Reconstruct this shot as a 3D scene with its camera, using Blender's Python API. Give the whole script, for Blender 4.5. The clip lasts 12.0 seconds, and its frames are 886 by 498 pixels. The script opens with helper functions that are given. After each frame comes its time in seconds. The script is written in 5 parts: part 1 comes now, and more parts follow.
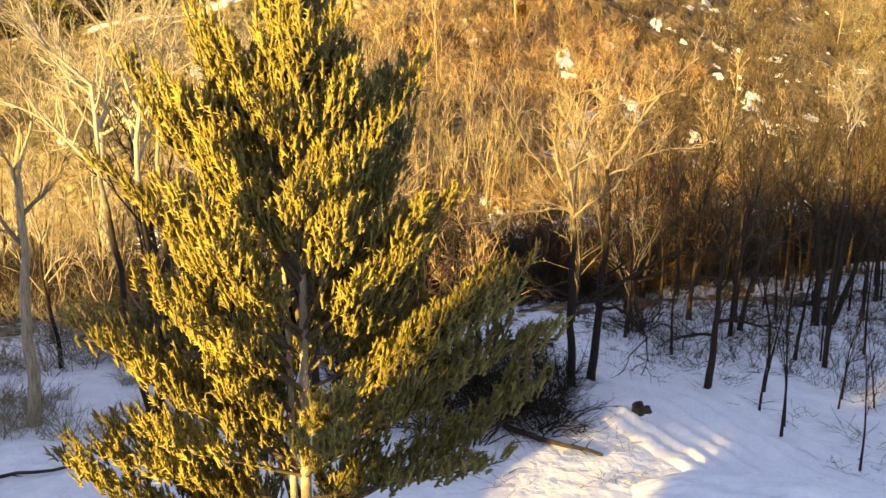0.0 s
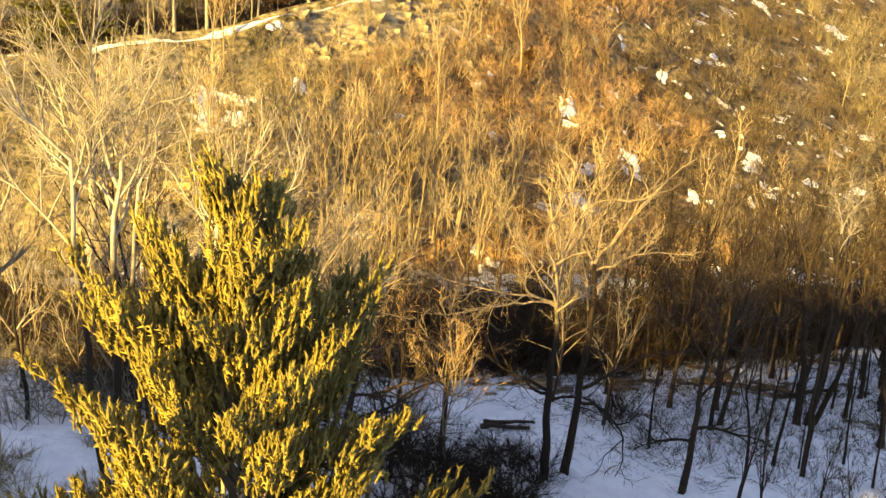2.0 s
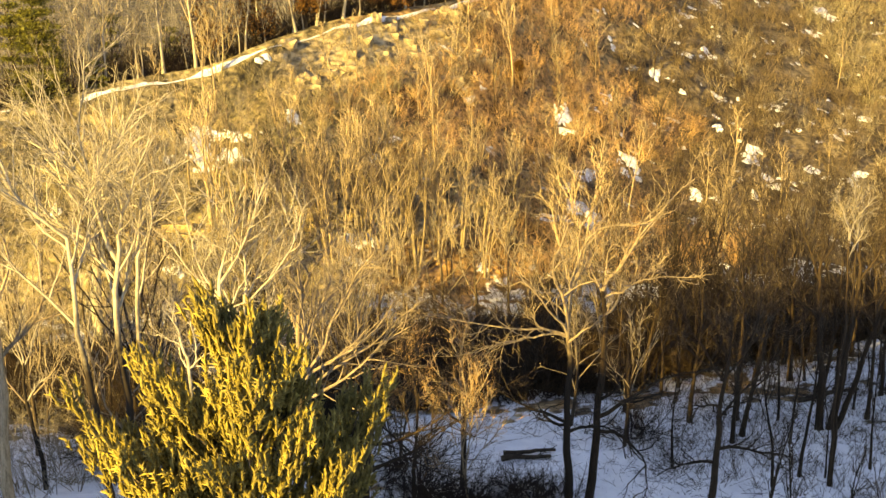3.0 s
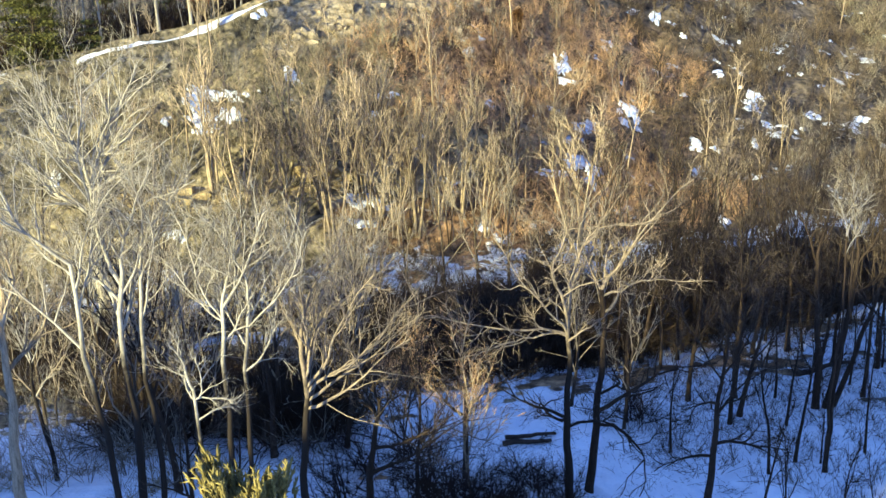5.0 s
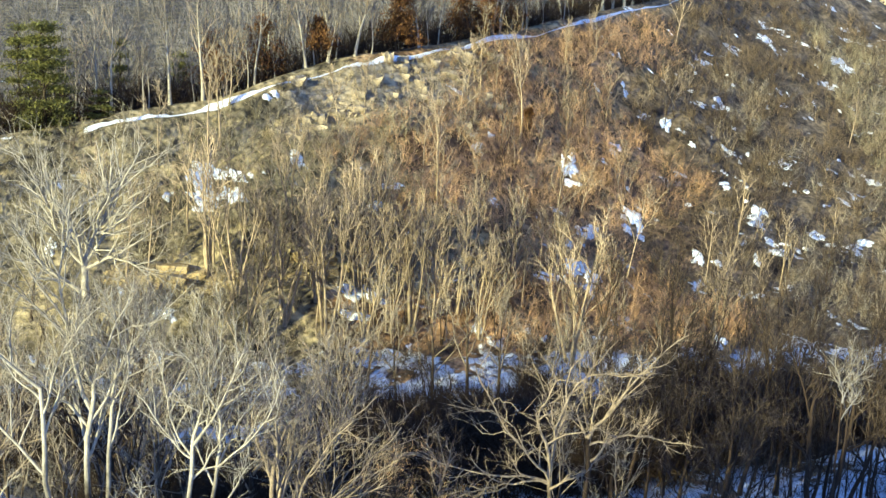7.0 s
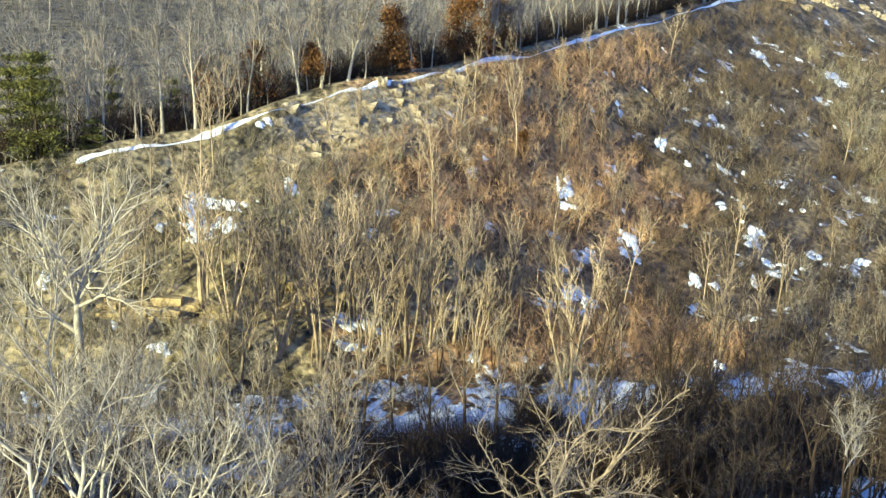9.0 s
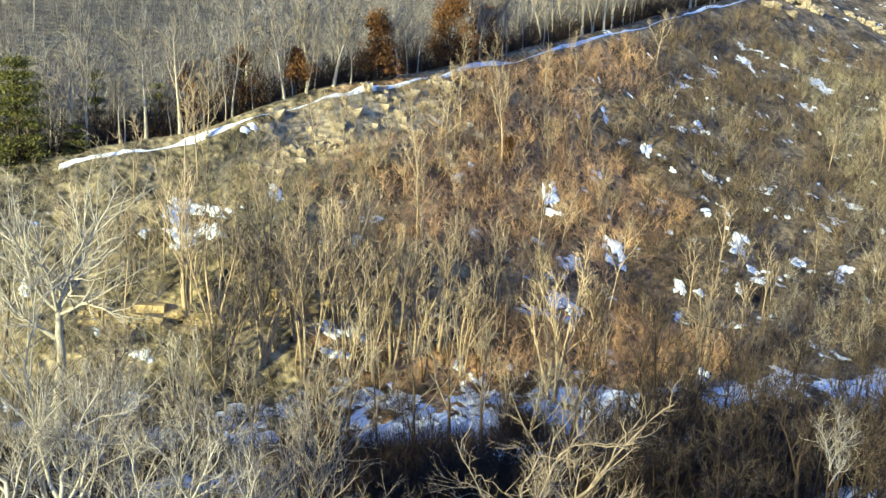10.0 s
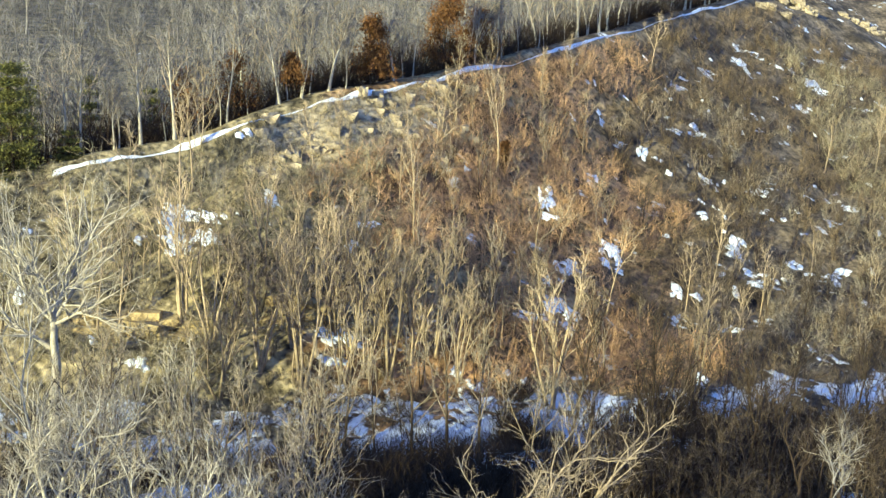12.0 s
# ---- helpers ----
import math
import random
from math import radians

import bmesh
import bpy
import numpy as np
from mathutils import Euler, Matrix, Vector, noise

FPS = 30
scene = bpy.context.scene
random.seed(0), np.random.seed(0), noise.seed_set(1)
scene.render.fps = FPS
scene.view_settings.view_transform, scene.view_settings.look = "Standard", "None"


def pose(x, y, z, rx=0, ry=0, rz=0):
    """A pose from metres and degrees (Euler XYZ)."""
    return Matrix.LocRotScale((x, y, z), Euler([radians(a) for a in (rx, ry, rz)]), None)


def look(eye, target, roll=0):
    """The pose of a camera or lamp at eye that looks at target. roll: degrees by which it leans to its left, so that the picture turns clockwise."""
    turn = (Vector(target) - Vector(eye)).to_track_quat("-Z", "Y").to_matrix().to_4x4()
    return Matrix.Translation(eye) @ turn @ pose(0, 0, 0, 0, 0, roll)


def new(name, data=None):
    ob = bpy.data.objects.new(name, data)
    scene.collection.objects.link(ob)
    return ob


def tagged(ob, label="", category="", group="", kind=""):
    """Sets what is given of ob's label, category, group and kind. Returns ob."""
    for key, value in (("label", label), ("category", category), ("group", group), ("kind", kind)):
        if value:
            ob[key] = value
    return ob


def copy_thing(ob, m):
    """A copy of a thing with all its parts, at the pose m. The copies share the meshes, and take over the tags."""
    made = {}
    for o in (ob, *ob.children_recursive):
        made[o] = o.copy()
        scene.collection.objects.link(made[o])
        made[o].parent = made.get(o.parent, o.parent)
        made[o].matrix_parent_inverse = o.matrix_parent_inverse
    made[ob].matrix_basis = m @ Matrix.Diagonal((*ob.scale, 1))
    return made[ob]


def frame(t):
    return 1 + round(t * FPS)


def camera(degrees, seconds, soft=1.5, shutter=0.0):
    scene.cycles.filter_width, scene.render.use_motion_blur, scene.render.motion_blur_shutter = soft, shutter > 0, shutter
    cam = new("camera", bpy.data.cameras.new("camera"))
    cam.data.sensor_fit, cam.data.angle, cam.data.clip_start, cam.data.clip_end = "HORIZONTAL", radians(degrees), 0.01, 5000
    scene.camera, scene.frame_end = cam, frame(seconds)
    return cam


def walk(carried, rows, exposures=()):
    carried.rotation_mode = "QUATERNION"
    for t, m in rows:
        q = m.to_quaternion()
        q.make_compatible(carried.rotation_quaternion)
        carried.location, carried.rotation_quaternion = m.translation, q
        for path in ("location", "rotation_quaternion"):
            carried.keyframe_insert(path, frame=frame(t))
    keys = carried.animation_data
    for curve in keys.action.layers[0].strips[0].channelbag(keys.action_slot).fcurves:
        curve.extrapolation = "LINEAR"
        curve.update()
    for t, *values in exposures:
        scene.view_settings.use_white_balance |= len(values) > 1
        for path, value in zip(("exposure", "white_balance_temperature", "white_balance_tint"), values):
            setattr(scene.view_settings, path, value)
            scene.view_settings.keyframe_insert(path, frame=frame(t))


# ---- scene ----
# ---- camera and its way ----
cam = camera(44.0, 12.0, soft=1.5)
PATH = [
    (0, (0.00, -0.00, 23.00), (-0.64, 48.17, 9.63), 0.43),
    (0.3, (0.11, 0.35, 23.48), (-0.26, 48.53, 10.13), 1.92),
    (0.5, (0.14, 0.57, 23.81), (0.04, 48.73, 10.38), 4.81),
    (0.8, (0.15, 0.88, 24.34), (-0.30, 49.12, 11.21), 2.33),
    (1, (0.15, 1.07, 24.69), (-0.98, 49.32, 11.60), -1.90),
    (1.3, (0.18, 1.33, 25.20), (-0.97, 49.59, 12.20), -2.49),
    (1.5, (0.25, 1.51, 25.55), (-0.88, 49.79, 12.60), -2.59),
    (1.8, (0.42, 1.84, 26.12), (-0.52, 50.12, 13.15), -0.13),
    (2, (0.53, 2.07, 26.49), (0.06, 50.43, 13.78), 4.52),
    (2.3, (0.60, 2.41, 26.99), (0.39, 50.77, 14.32), 6.33),
    (2.5, (0.61, 2.62, 27.32), (0.37, 50.95, 14.50), 6.70),
    (2.8, (0.59, 2.92, 27.86), (0.04, 51.30, 15.28), 2.19),
    (3, (0.58, 3.05, 28.18), (-0.20, 51.46, 15.69), -0.21),
    (3.2, (0.62, 3.11, 28.43), (-0.16, 51.29, 15.10), -1.03),
    (4.8, (0.62, 3.54, 31.90), (-0.46, 51.29, 17.11), -1.57),
    (5, (0.64, 3.89, 32.34), (-0.19, 51.31, 16.52), -0.92),
    (5.3, (0.70, 4.37, 32.87), (0.26, 51.69, 16.71), 1.05),
    (5.5, (0.74, 4.62, 33.18), (0.22, 52.09, 17.51), 2.53),
    (5.8, (0.80, 4.99, 33.64), (0.23, 52.65, 18.52), 5.41),
    (6, (0.86, 5.20, 33.95), (0.22, 53.02, 19.35), 5.55),
    (6.3, (0.97, 5.41, 34.40), (-0.20, 53.62, 21.17), 3.12),
    (6.5, (1.01, 5.56, 34.69), (-0.16, 53.85, 21.76), 3.11),
    (6.8, (1.02, 5.88, 35.14), (0.11, 54.19, 22.27), 3.54),
    (7, (1.02, 6.12, 35.43), (0.10, 54.43, 22.57), 3.58),
    (9, (0.84, 7.57, 37.57), (0.10, 55.97, 25.07), 3.05),
    (9.5, (0.92, 7.82, 37.88), (0.45, 56.27, 25.54), 3.39),
    (10, (0.92, 8.07, 38.10), (0.81, 56.51, 25.71), 3.40),
    (10.5, (0.83, 8.31, 38.39), (0.84, 56.81, 26.20), 3.38),
    (11, (0.73, 8.52, 38.51), (0.76, 56.99, 26.25), 3.01),
    (11.5, (0.66, 8.66, 38.58), (0.63, 57.13, 26.33), 3.28),
    (12, (0.57, 8.76, 38.62), (0.73, 57.20, 26.24), 3.26),
]
# (seconds, stops, kelvin, tint): the picture starts warm and turns neutral
LIGHTING = [(0.0, 1.95, 22000, 6), (3.2, 1.88, 23500, 0), (4.8, 1.68, 6100, -3), (6.2, 1.57, 5830, -6), (12.0, 1.55, 5830, -7)]
walk(cam, [(t, look(e, g, r)) for t, e, g, r in PATH], exposures=LIGHTING)

# ---- sky and sun ----
SUN_AZ, SUN_EL = 50.0, 15.0          # the way the light travels, from +x towards +y; the sun's height
LX, LY, FALL = math.cos(radians(SUN_AZ)), math.sin(radians(SUN_AZ)), math.tan(radians(SUN_EL))
world = bpy.data.worlds.new("winter_sky")
scene.world = world
world.use_nodes = True
wn = world.node_tree.nodes
sky = wn.new("ShaderNodeTexSky")
sky.sky_type, sky.sun_disc = "NISHITA", False
sky.sun_elevation, sky.sun_rotation = radians(SUN_EL), math.atan2(-LX, -LY)
sky.air_density, sky.dust_density, sky.ozone_density = 1.0, 0.1, 2.5
wn["Background"].inputs["Strength"].default_value = 0.104
tone = wn.new("ShaderNodeMix")
tone.data_type, tone.blend_type = "RGBA", "MULTIPLY"
tone.inputs[0].default_value, tone.inputs[7].default_value = 1.0, (0.93, 0.92, 1.42, 1)
world.node_tree.links.new(sky.outputs["Color"], tone.inputs[6])
world.node_tree.links.new(tone.outputs[2], wn["Background"].inputs["Color"])
sun = new("sun", bpy.data.lights.new("sun", "SUN"))
sun.data.energy, sun.data.angle, sun.data.color = 5.0, radians(0.6), (1.0, 0.86, 0.50)
sun.matrix_world = look((-LX * 200, -LY * 200, 200 * FALL), (0, 0, 0))

# ---- materials ----


def material(name, dark, light, scale=3.0, rough=0.9, bump=0.3, spec=0.2, stretch=(1, 1, 1), island=0.0, objects=0.0, fine=6.0):
    """Two colours mixed by a coarse and a fine noise, with relief; island, objects: how much pieces differ in brightness."""
    m = bpy.data.materials.new(name)
    m.use_nodes = True
    nd, ln = m.node_tree.nodes, m.node_tree.links
    bsdf = nd["Principled BSDF"]
    co, mp = nd.new("ShaderNodeTexCoord"), nd.new("ShaderNodeMapping")
    mp.inputs["Scale"].default_value = stretch
    ln.new(co.outputs["Object"], mp.inputs["Vector"])
    big, small = nd.new("ShaderNodeTexNoise"), nd.new("ShaderNodeTexNoise")
    big.inputs["Scale"].default_value, small.inputs["Scale"].default_value = scale, scale * fine
    big.inputs["Detail"].default_value, small.inputs["Detail"].default_value = 4, 5
    for n in (big, small):
        ln.new(mp.outputs["Vector"], n.inputs["Vector"])
    add = nd.new("ShaderNodeMath")
    add.operation = "ADD"
    ln.new(big.outputs["Fac"], add.inputs[0])
    ln.new(small.outputs["Fac"], add.inputs[1])
    ramp = nd.new("ShaderNodeMapRange")
    ramp.inputs["From Min"].default_value, ramp.inputs["From Max"].default_value = 0.72, 1.28
    ln.new(add.outputs[0], ramp.inputs["Value"])
    mix = nd.new("ShaderNodeMix")
    mix.data_type = "RGBA"
    mix.inputs[6].default_value, mix.inputs[7].default_value = (*dark, 1), (*light, 1)
    ln.new(ramp.outputs["Result"], mix.inputs[0])
    out = mix.outputs[2]
    for amount, node, socket in ((island, "ShaderNodeNewGeometry", "Random Per Island"), (objects, "ShaderNodeObjectInfo", "Random")):
        if amount:
            src, rng = nd.new(node), nd.new("ShaderNodeMapRange")
            rng.inputs["To Min"].default_value, rng.inputs["To Max"].default_value = 1 - amount, 1 + amount
            ln.new(src.outputs[socket], rng.inputs["Value"])
            hsv = nd.new("ShaderNodeHueSaturation")
            ln.new(rng.outputs["Result"], hsv.inputs["Value"])
            ln.new(out, hsv.inputs["Color"])
            out = hsv.outputs["Color"]
    ln.new(out, bsdf.inputs["Base Color"])
    bsdf.inputs["Roughness"].default_value, bsdf.inputs["Specular IOR Level"].default_value = rough, spec
    if bump:
        b = nd.new("ShaderNodeBump")
        b.inputs["Strength"].default_value, b.inputs["Distance"].default_value = bump, 0.05
        ln.new(small.outputs["Fac"], b.inputs["Height"])
        ln.new(b.outputs["Normal"], bsdf.inputs["Normal"])
    return m


BARK_PALE = material("pale_bark", (0.20, 0.174, 0.13), (0.48, 0.422, 0.33), 1.5, stretch=(3, 3, 0.7), bump=0.4)


def shade_foot_bark(name, dark, light, low, high):
    """Pale bark with the valley's shade painted near-black on the stem's foot."""
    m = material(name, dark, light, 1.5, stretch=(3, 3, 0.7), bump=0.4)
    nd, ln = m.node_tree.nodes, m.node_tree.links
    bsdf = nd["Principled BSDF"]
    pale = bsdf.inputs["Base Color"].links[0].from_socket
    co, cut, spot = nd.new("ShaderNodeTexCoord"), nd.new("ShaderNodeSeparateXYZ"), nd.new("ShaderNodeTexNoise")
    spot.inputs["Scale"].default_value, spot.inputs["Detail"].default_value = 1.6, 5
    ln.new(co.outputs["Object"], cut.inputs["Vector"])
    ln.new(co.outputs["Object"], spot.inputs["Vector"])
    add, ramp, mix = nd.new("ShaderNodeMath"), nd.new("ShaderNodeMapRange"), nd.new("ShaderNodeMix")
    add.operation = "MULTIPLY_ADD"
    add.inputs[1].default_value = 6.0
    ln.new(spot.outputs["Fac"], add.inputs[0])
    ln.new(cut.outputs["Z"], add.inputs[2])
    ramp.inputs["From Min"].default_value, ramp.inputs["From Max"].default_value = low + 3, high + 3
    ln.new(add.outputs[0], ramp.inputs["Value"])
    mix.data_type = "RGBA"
    # colour of the painted shade
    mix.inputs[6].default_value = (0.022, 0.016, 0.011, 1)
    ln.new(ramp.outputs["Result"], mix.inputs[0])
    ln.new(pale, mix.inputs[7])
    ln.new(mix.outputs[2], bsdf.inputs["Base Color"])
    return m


# last two numbers: heights over which the painted shade gives way to pale bark
BARK_SHADE_FOOT = shade_foot_bark("shade_foot_bark", (0.20, 0.174, 0.13), (0.48, 0.422, 0.33), 12.2, 15.4)
BARK_SHADE_LOW = shade_foot_bark("shade_low_bark", (0.12, 0.09, 0.06), (0.34, 0.265, 0.18), 9.6, 11.8)
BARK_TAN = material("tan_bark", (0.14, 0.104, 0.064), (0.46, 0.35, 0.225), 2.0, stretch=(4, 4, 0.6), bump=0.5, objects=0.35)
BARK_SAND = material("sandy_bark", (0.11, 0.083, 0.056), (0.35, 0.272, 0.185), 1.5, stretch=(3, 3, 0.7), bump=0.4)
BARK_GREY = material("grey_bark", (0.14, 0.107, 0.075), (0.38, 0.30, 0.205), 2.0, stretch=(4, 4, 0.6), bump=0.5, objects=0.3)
# these two barks are darkened to stand for trunks in shade
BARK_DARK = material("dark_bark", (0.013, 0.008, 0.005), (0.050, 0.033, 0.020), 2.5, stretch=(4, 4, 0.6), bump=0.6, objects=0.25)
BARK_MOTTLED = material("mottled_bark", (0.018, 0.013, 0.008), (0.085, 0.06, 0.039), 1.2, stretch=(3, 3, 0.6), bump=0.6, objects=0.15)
TWIG_GREY = material("grey_twigs", (0.15, 0.125, 0.095), (0.38, 0.32, 0.235), 0.4, bump=0, island=0.35, objects=0.2)
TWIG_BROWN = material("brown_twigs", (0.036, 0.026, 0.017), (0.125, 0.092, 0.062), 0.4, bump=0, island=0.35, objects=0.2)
TWIG_TAN = material("tan_twigs", (0.12, 0.089, 0.057), (0.36, 0.273, 0.18), 0.4, bump=0, island=0.35, objects=0.2)
BOUGH_BARK = material("bough_bark", (0.06, 0.045, 0.03), (0.17, 0.13, 0.085), 2.0, bump=0.4)
FAR_TWIG = material("far_twigs", (0.075, 0.066, 0.062), (0.24, 0.215, 0.195), 0.06, bump=0, island=0.4)
PINE_BARK = material("pine_bark", (0.26, 0.20, 0.13), (0.55, 0.44, 0.31), 2.0, stretch=(3, 3, 1), bump=0.5)
NEEDLE = material("pine_needles", (0.115, 0.094, 0.028), (0.345, 0.272, 0.085), 0.8, rough=0.6, bump=0, island=0.35)
bsdf = NEEDLE.node_tree.nodes["Principled BSDF"]
thin, blend = NEEDLE.node_tree.nodes.new("ShaderNodeBsdfTranslucent"), NEEDLE.node_tree.nodes.new("ShaderNodeMixShader")
blend.inputs[0].default_value = 0.12
NEEDLE.node_tree.links.new(bsdf.inputs["Base Color"].links[0].from_socket, thin.inputs["Color"])
NEEDLE.node_tree.links.new(bsdf.outputs[0], blend.inputs[1])
NEEDLE.node_tree.links.new(thin.outputs[0], blend.inputs[2])
NEEDLE.node_tree.links.new(blend.outputs[0], NEEDLE.node_tree.nodes["Material Output"].inputs["Surface"])
CEDAR = material("cedar_green", (0.045, 0.048, 0.014), (0.21, 0.195, 0.055), 0.6, rough=0.8, bump=0, island=0.3)
# near-black, so brush stays as dark as shade where the sun reaches it
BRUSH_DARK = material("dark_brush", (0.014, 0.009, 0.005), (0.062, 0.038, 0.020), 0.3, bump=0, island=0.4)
RUST = material("rusty_leaves", (0.065, 0.033, 0.012), (0.21, 0.10, 0.036), 0.5, rough=0.8, bump=0, island=0.35)
STRAW = material("dry_stems", (0.14, 0.105, 0.06), (0.48, 0.38, 0.22), 0.08, bump=0, island=0.4)
RUSSET = material("russet_stems", (0.18, 0.108, 0.057), (0.56, 0.35, 0.19), 0.08, bump=0, island=0.4)
OLIVE = material("olive_stems", (0.12, 0.102, 0.064), (0.38, 0.32, 0.21), 0.08, bump=0, island=0.4)
UMBER = material("umber_stems", (0.06, 0.042, 0.026), (0.215, 0.155, 0.095), 0.08, bump=0, island=0.4)
ROCK = material("sandstone", (0.13, 0.103, 0.068), (0.44, 0.355, 0.24), 0.9, bump=0.8, objects=0.15)
ROCK_GOLD = material("golden_sandstone", (0.16, 0.11, 0.05), (0.50, 0.38, 0.19), 0.9, bump=0.8, objects=0.15)
SNOW = material("snow", (0.74, 0.76, 0.80), (0.86, 0.87, 0.89), 0.8, rough=0.75, bump=0.5, spec=0.35)
DEADWOOD = material("dead_wood", (0.02, 0.014, 0.01), (0.08, 0.058, 0.04), 2.0, stretch=(1, 1, 1), bump=0.5)

# ---- lie of the land ----


def rim_y(x):
    return 168.5 + 1.14 * (x + 11) + 0.36 * (np.sqrt((x + 11) ** 2 + 64) - 8)


def rim_z(x):
    return 19.9 + 0.18 * (x + 11)


def foot_y(x):
    return 124 + 0.25 * x


def wave(x, y, k, p=0.0):
    return np.sin(x * k + 1.3 * np.sin(y * k * 0.7 + p)) * np.cos(y * k * 1.1 + 1.7 * np.sin(x * k * 0.6 + p * 2))


def smooth(v):
    v = np.clip(v, 0, 1)
    return v * v * (3 - 2 * v)


def height(x, y):
    """The ground: an unseen wooded hill added behind to cast shade, the snowy flat, the creek bottom, the hillside, its
    rim and the high ground beyond.
    """
    x, y = np.asarray(x, float), np.asarray(y, float)
    xc = np.clip(x, -68, 120)
    flat = -1.3 - 7.2 * smooth((y - 48 - 0.25 * np.clip(x, -40, 40)) / 75) + 0.35 * wave(x, y, 0.21) * smooth((y - 30) / 30) + 0.12 * wave(x, y, 0.9, 2.0)
    flat = flat - 1.6 * np.exp(-(((y - 112 - 0.2 * x - 4 * np.sin(x * 0.06)) / 3.5) ** 2))
    foot, rim, top = foot_y(xc), rim_y(xc), rim_z(xc)
    v = np.clip((y - foot) / (rim - foot), 0, 1)
    bend = 1 + np.clip(xc / 60, 0, 0.5)
    face = (top + 8) * v**bend
    step = np.sin(v * 22 + 1.5 * np.sin(xc * 0.07)) * 0.5 * smooth(v * 8) * smooth((1 - v) * 8)
    face = face + step + smooth(v * 6) * smooth((1 - v) * 10) * (0.9 * wave(x, y, 0.16, 1.0) + 0.35 * wave(x, y, 0.55, 3.0))
    face = face + (1.3 * smooth((xc + 33) / 9) + 0.95 * np.exp(-(((xc + 15) / 11) ** 2))) * smooth((v - 0.6) / 0.4)
    far = np.clip(y - rim, 0, None)
    beyond = -12.0 * smooth((far - 3) / 45) + 0.03 * np.clip(far - 50, 0, None) + 20 * smooth((far - 120) / 400)
    z = flat + face + np.where(far > 0, beyond, 0) + 6 * smooth((-x - 90) / 120) * smooth((y - 60) / 80)
    # the unseen hill behind: its crest across the sun's way is shaped for shade
    s, u = x * LX + y * LY, x * LY - y * LX
    crest = np.interp(u, [-150, -94, -84, -75, -68, -61, -58.5, -57, -54, -50, -46.5, -39, -34.7, -33.9, -32.6, -29.6, -28.6, -22.5, -21.5, -18, -15, -13.6, -12.4, -10, 40], [4, 5, 6, 7, 8, 10, 18, 21, 23, 19.5, 18, 17.0, 16.5, 21.6, 21.4, 20.0, 8.6, 8.6, 13, 16, 16.5, 20, 23, 24, 16]) + 75 * FALL - 6 * smooth((-s - 85) / 60)
    return z + crest * smooth((-s - 18) / 57) * (y < 400)


def spread(lo, a, b, hi, n, m):
    """Coordinates, even from a to b, and widening out to lo and hi."""
    g = np.linspace(0, 1, m + 1)[1:] ** 2.2
    return np.concatenate([(a - (a - lo) * g)[::-1], np.linspace(a, b, n), b + (hi - b) * g])


def mesh_of(name, verts, faces, mats, index=None):
    """A mesh from arrays of corners and of faces (lists of arrays with 3 or 4 columns)."""
    me = bpy.data.meshes.new(name)
    faces = [np.asarray(f, np.int32) for f in faces if len(f)]
    me.vertices.add(len(verts))
    me.vertices.foreach_set("co", np.asarray(verts, np.float32).ravel())
    loops = np.concatenate([f.ravel() for f in faces])
    sizes = np.concatenate([np.full(len(f), f.shape[1], np.int32) for f in faces])
    me.loops.add(len(loops))
    me.loops.foreach_set("vertex_index", loops)
    me.polygons.add(len(sizes))
    me.polygons.foreach_set("loop_start", np.concatenate([[0], np.cumsum(sizes)[:-1]]).astype(np.int32))
    if index is not None:
        me.polygons.foreach_set("material_index", np.asarray(index, np.int32))
    me.polygons.foreach_set("use_smooth", np.ones(len(sizes), bool))
    for m in mats:
        me.materials.append(m)
    me.update(calc_edges=True)
    return me


def thing(name, label, category, m=None, group="", kind="", mesh=None):
    ob = tagged(new(name, mesh), label, category, group, kind)
    if m is not None:
        ob.matrix_world = m
    return ob


def part(name, mesh, parent, label=""):
    ob = new(name, mesh)
    ob.parent = parent
    return tagged(ob, label)


def creek_bank(x, y):
    """1 inside the overgrown strip along the creek, 0 outside."""
    front = 85.5 + 0.55 * np.clip(np.asarray(x) - 12, 0, 60) + 1.2 * np.sin(np.asarray(x) * 0.35)
    return smooth((y - front) / 1.0) * smooth((front + 14 - 0.1 * np.abs(x) - y) / 3) * smooth((np.asarray(x) + 12) / 4)


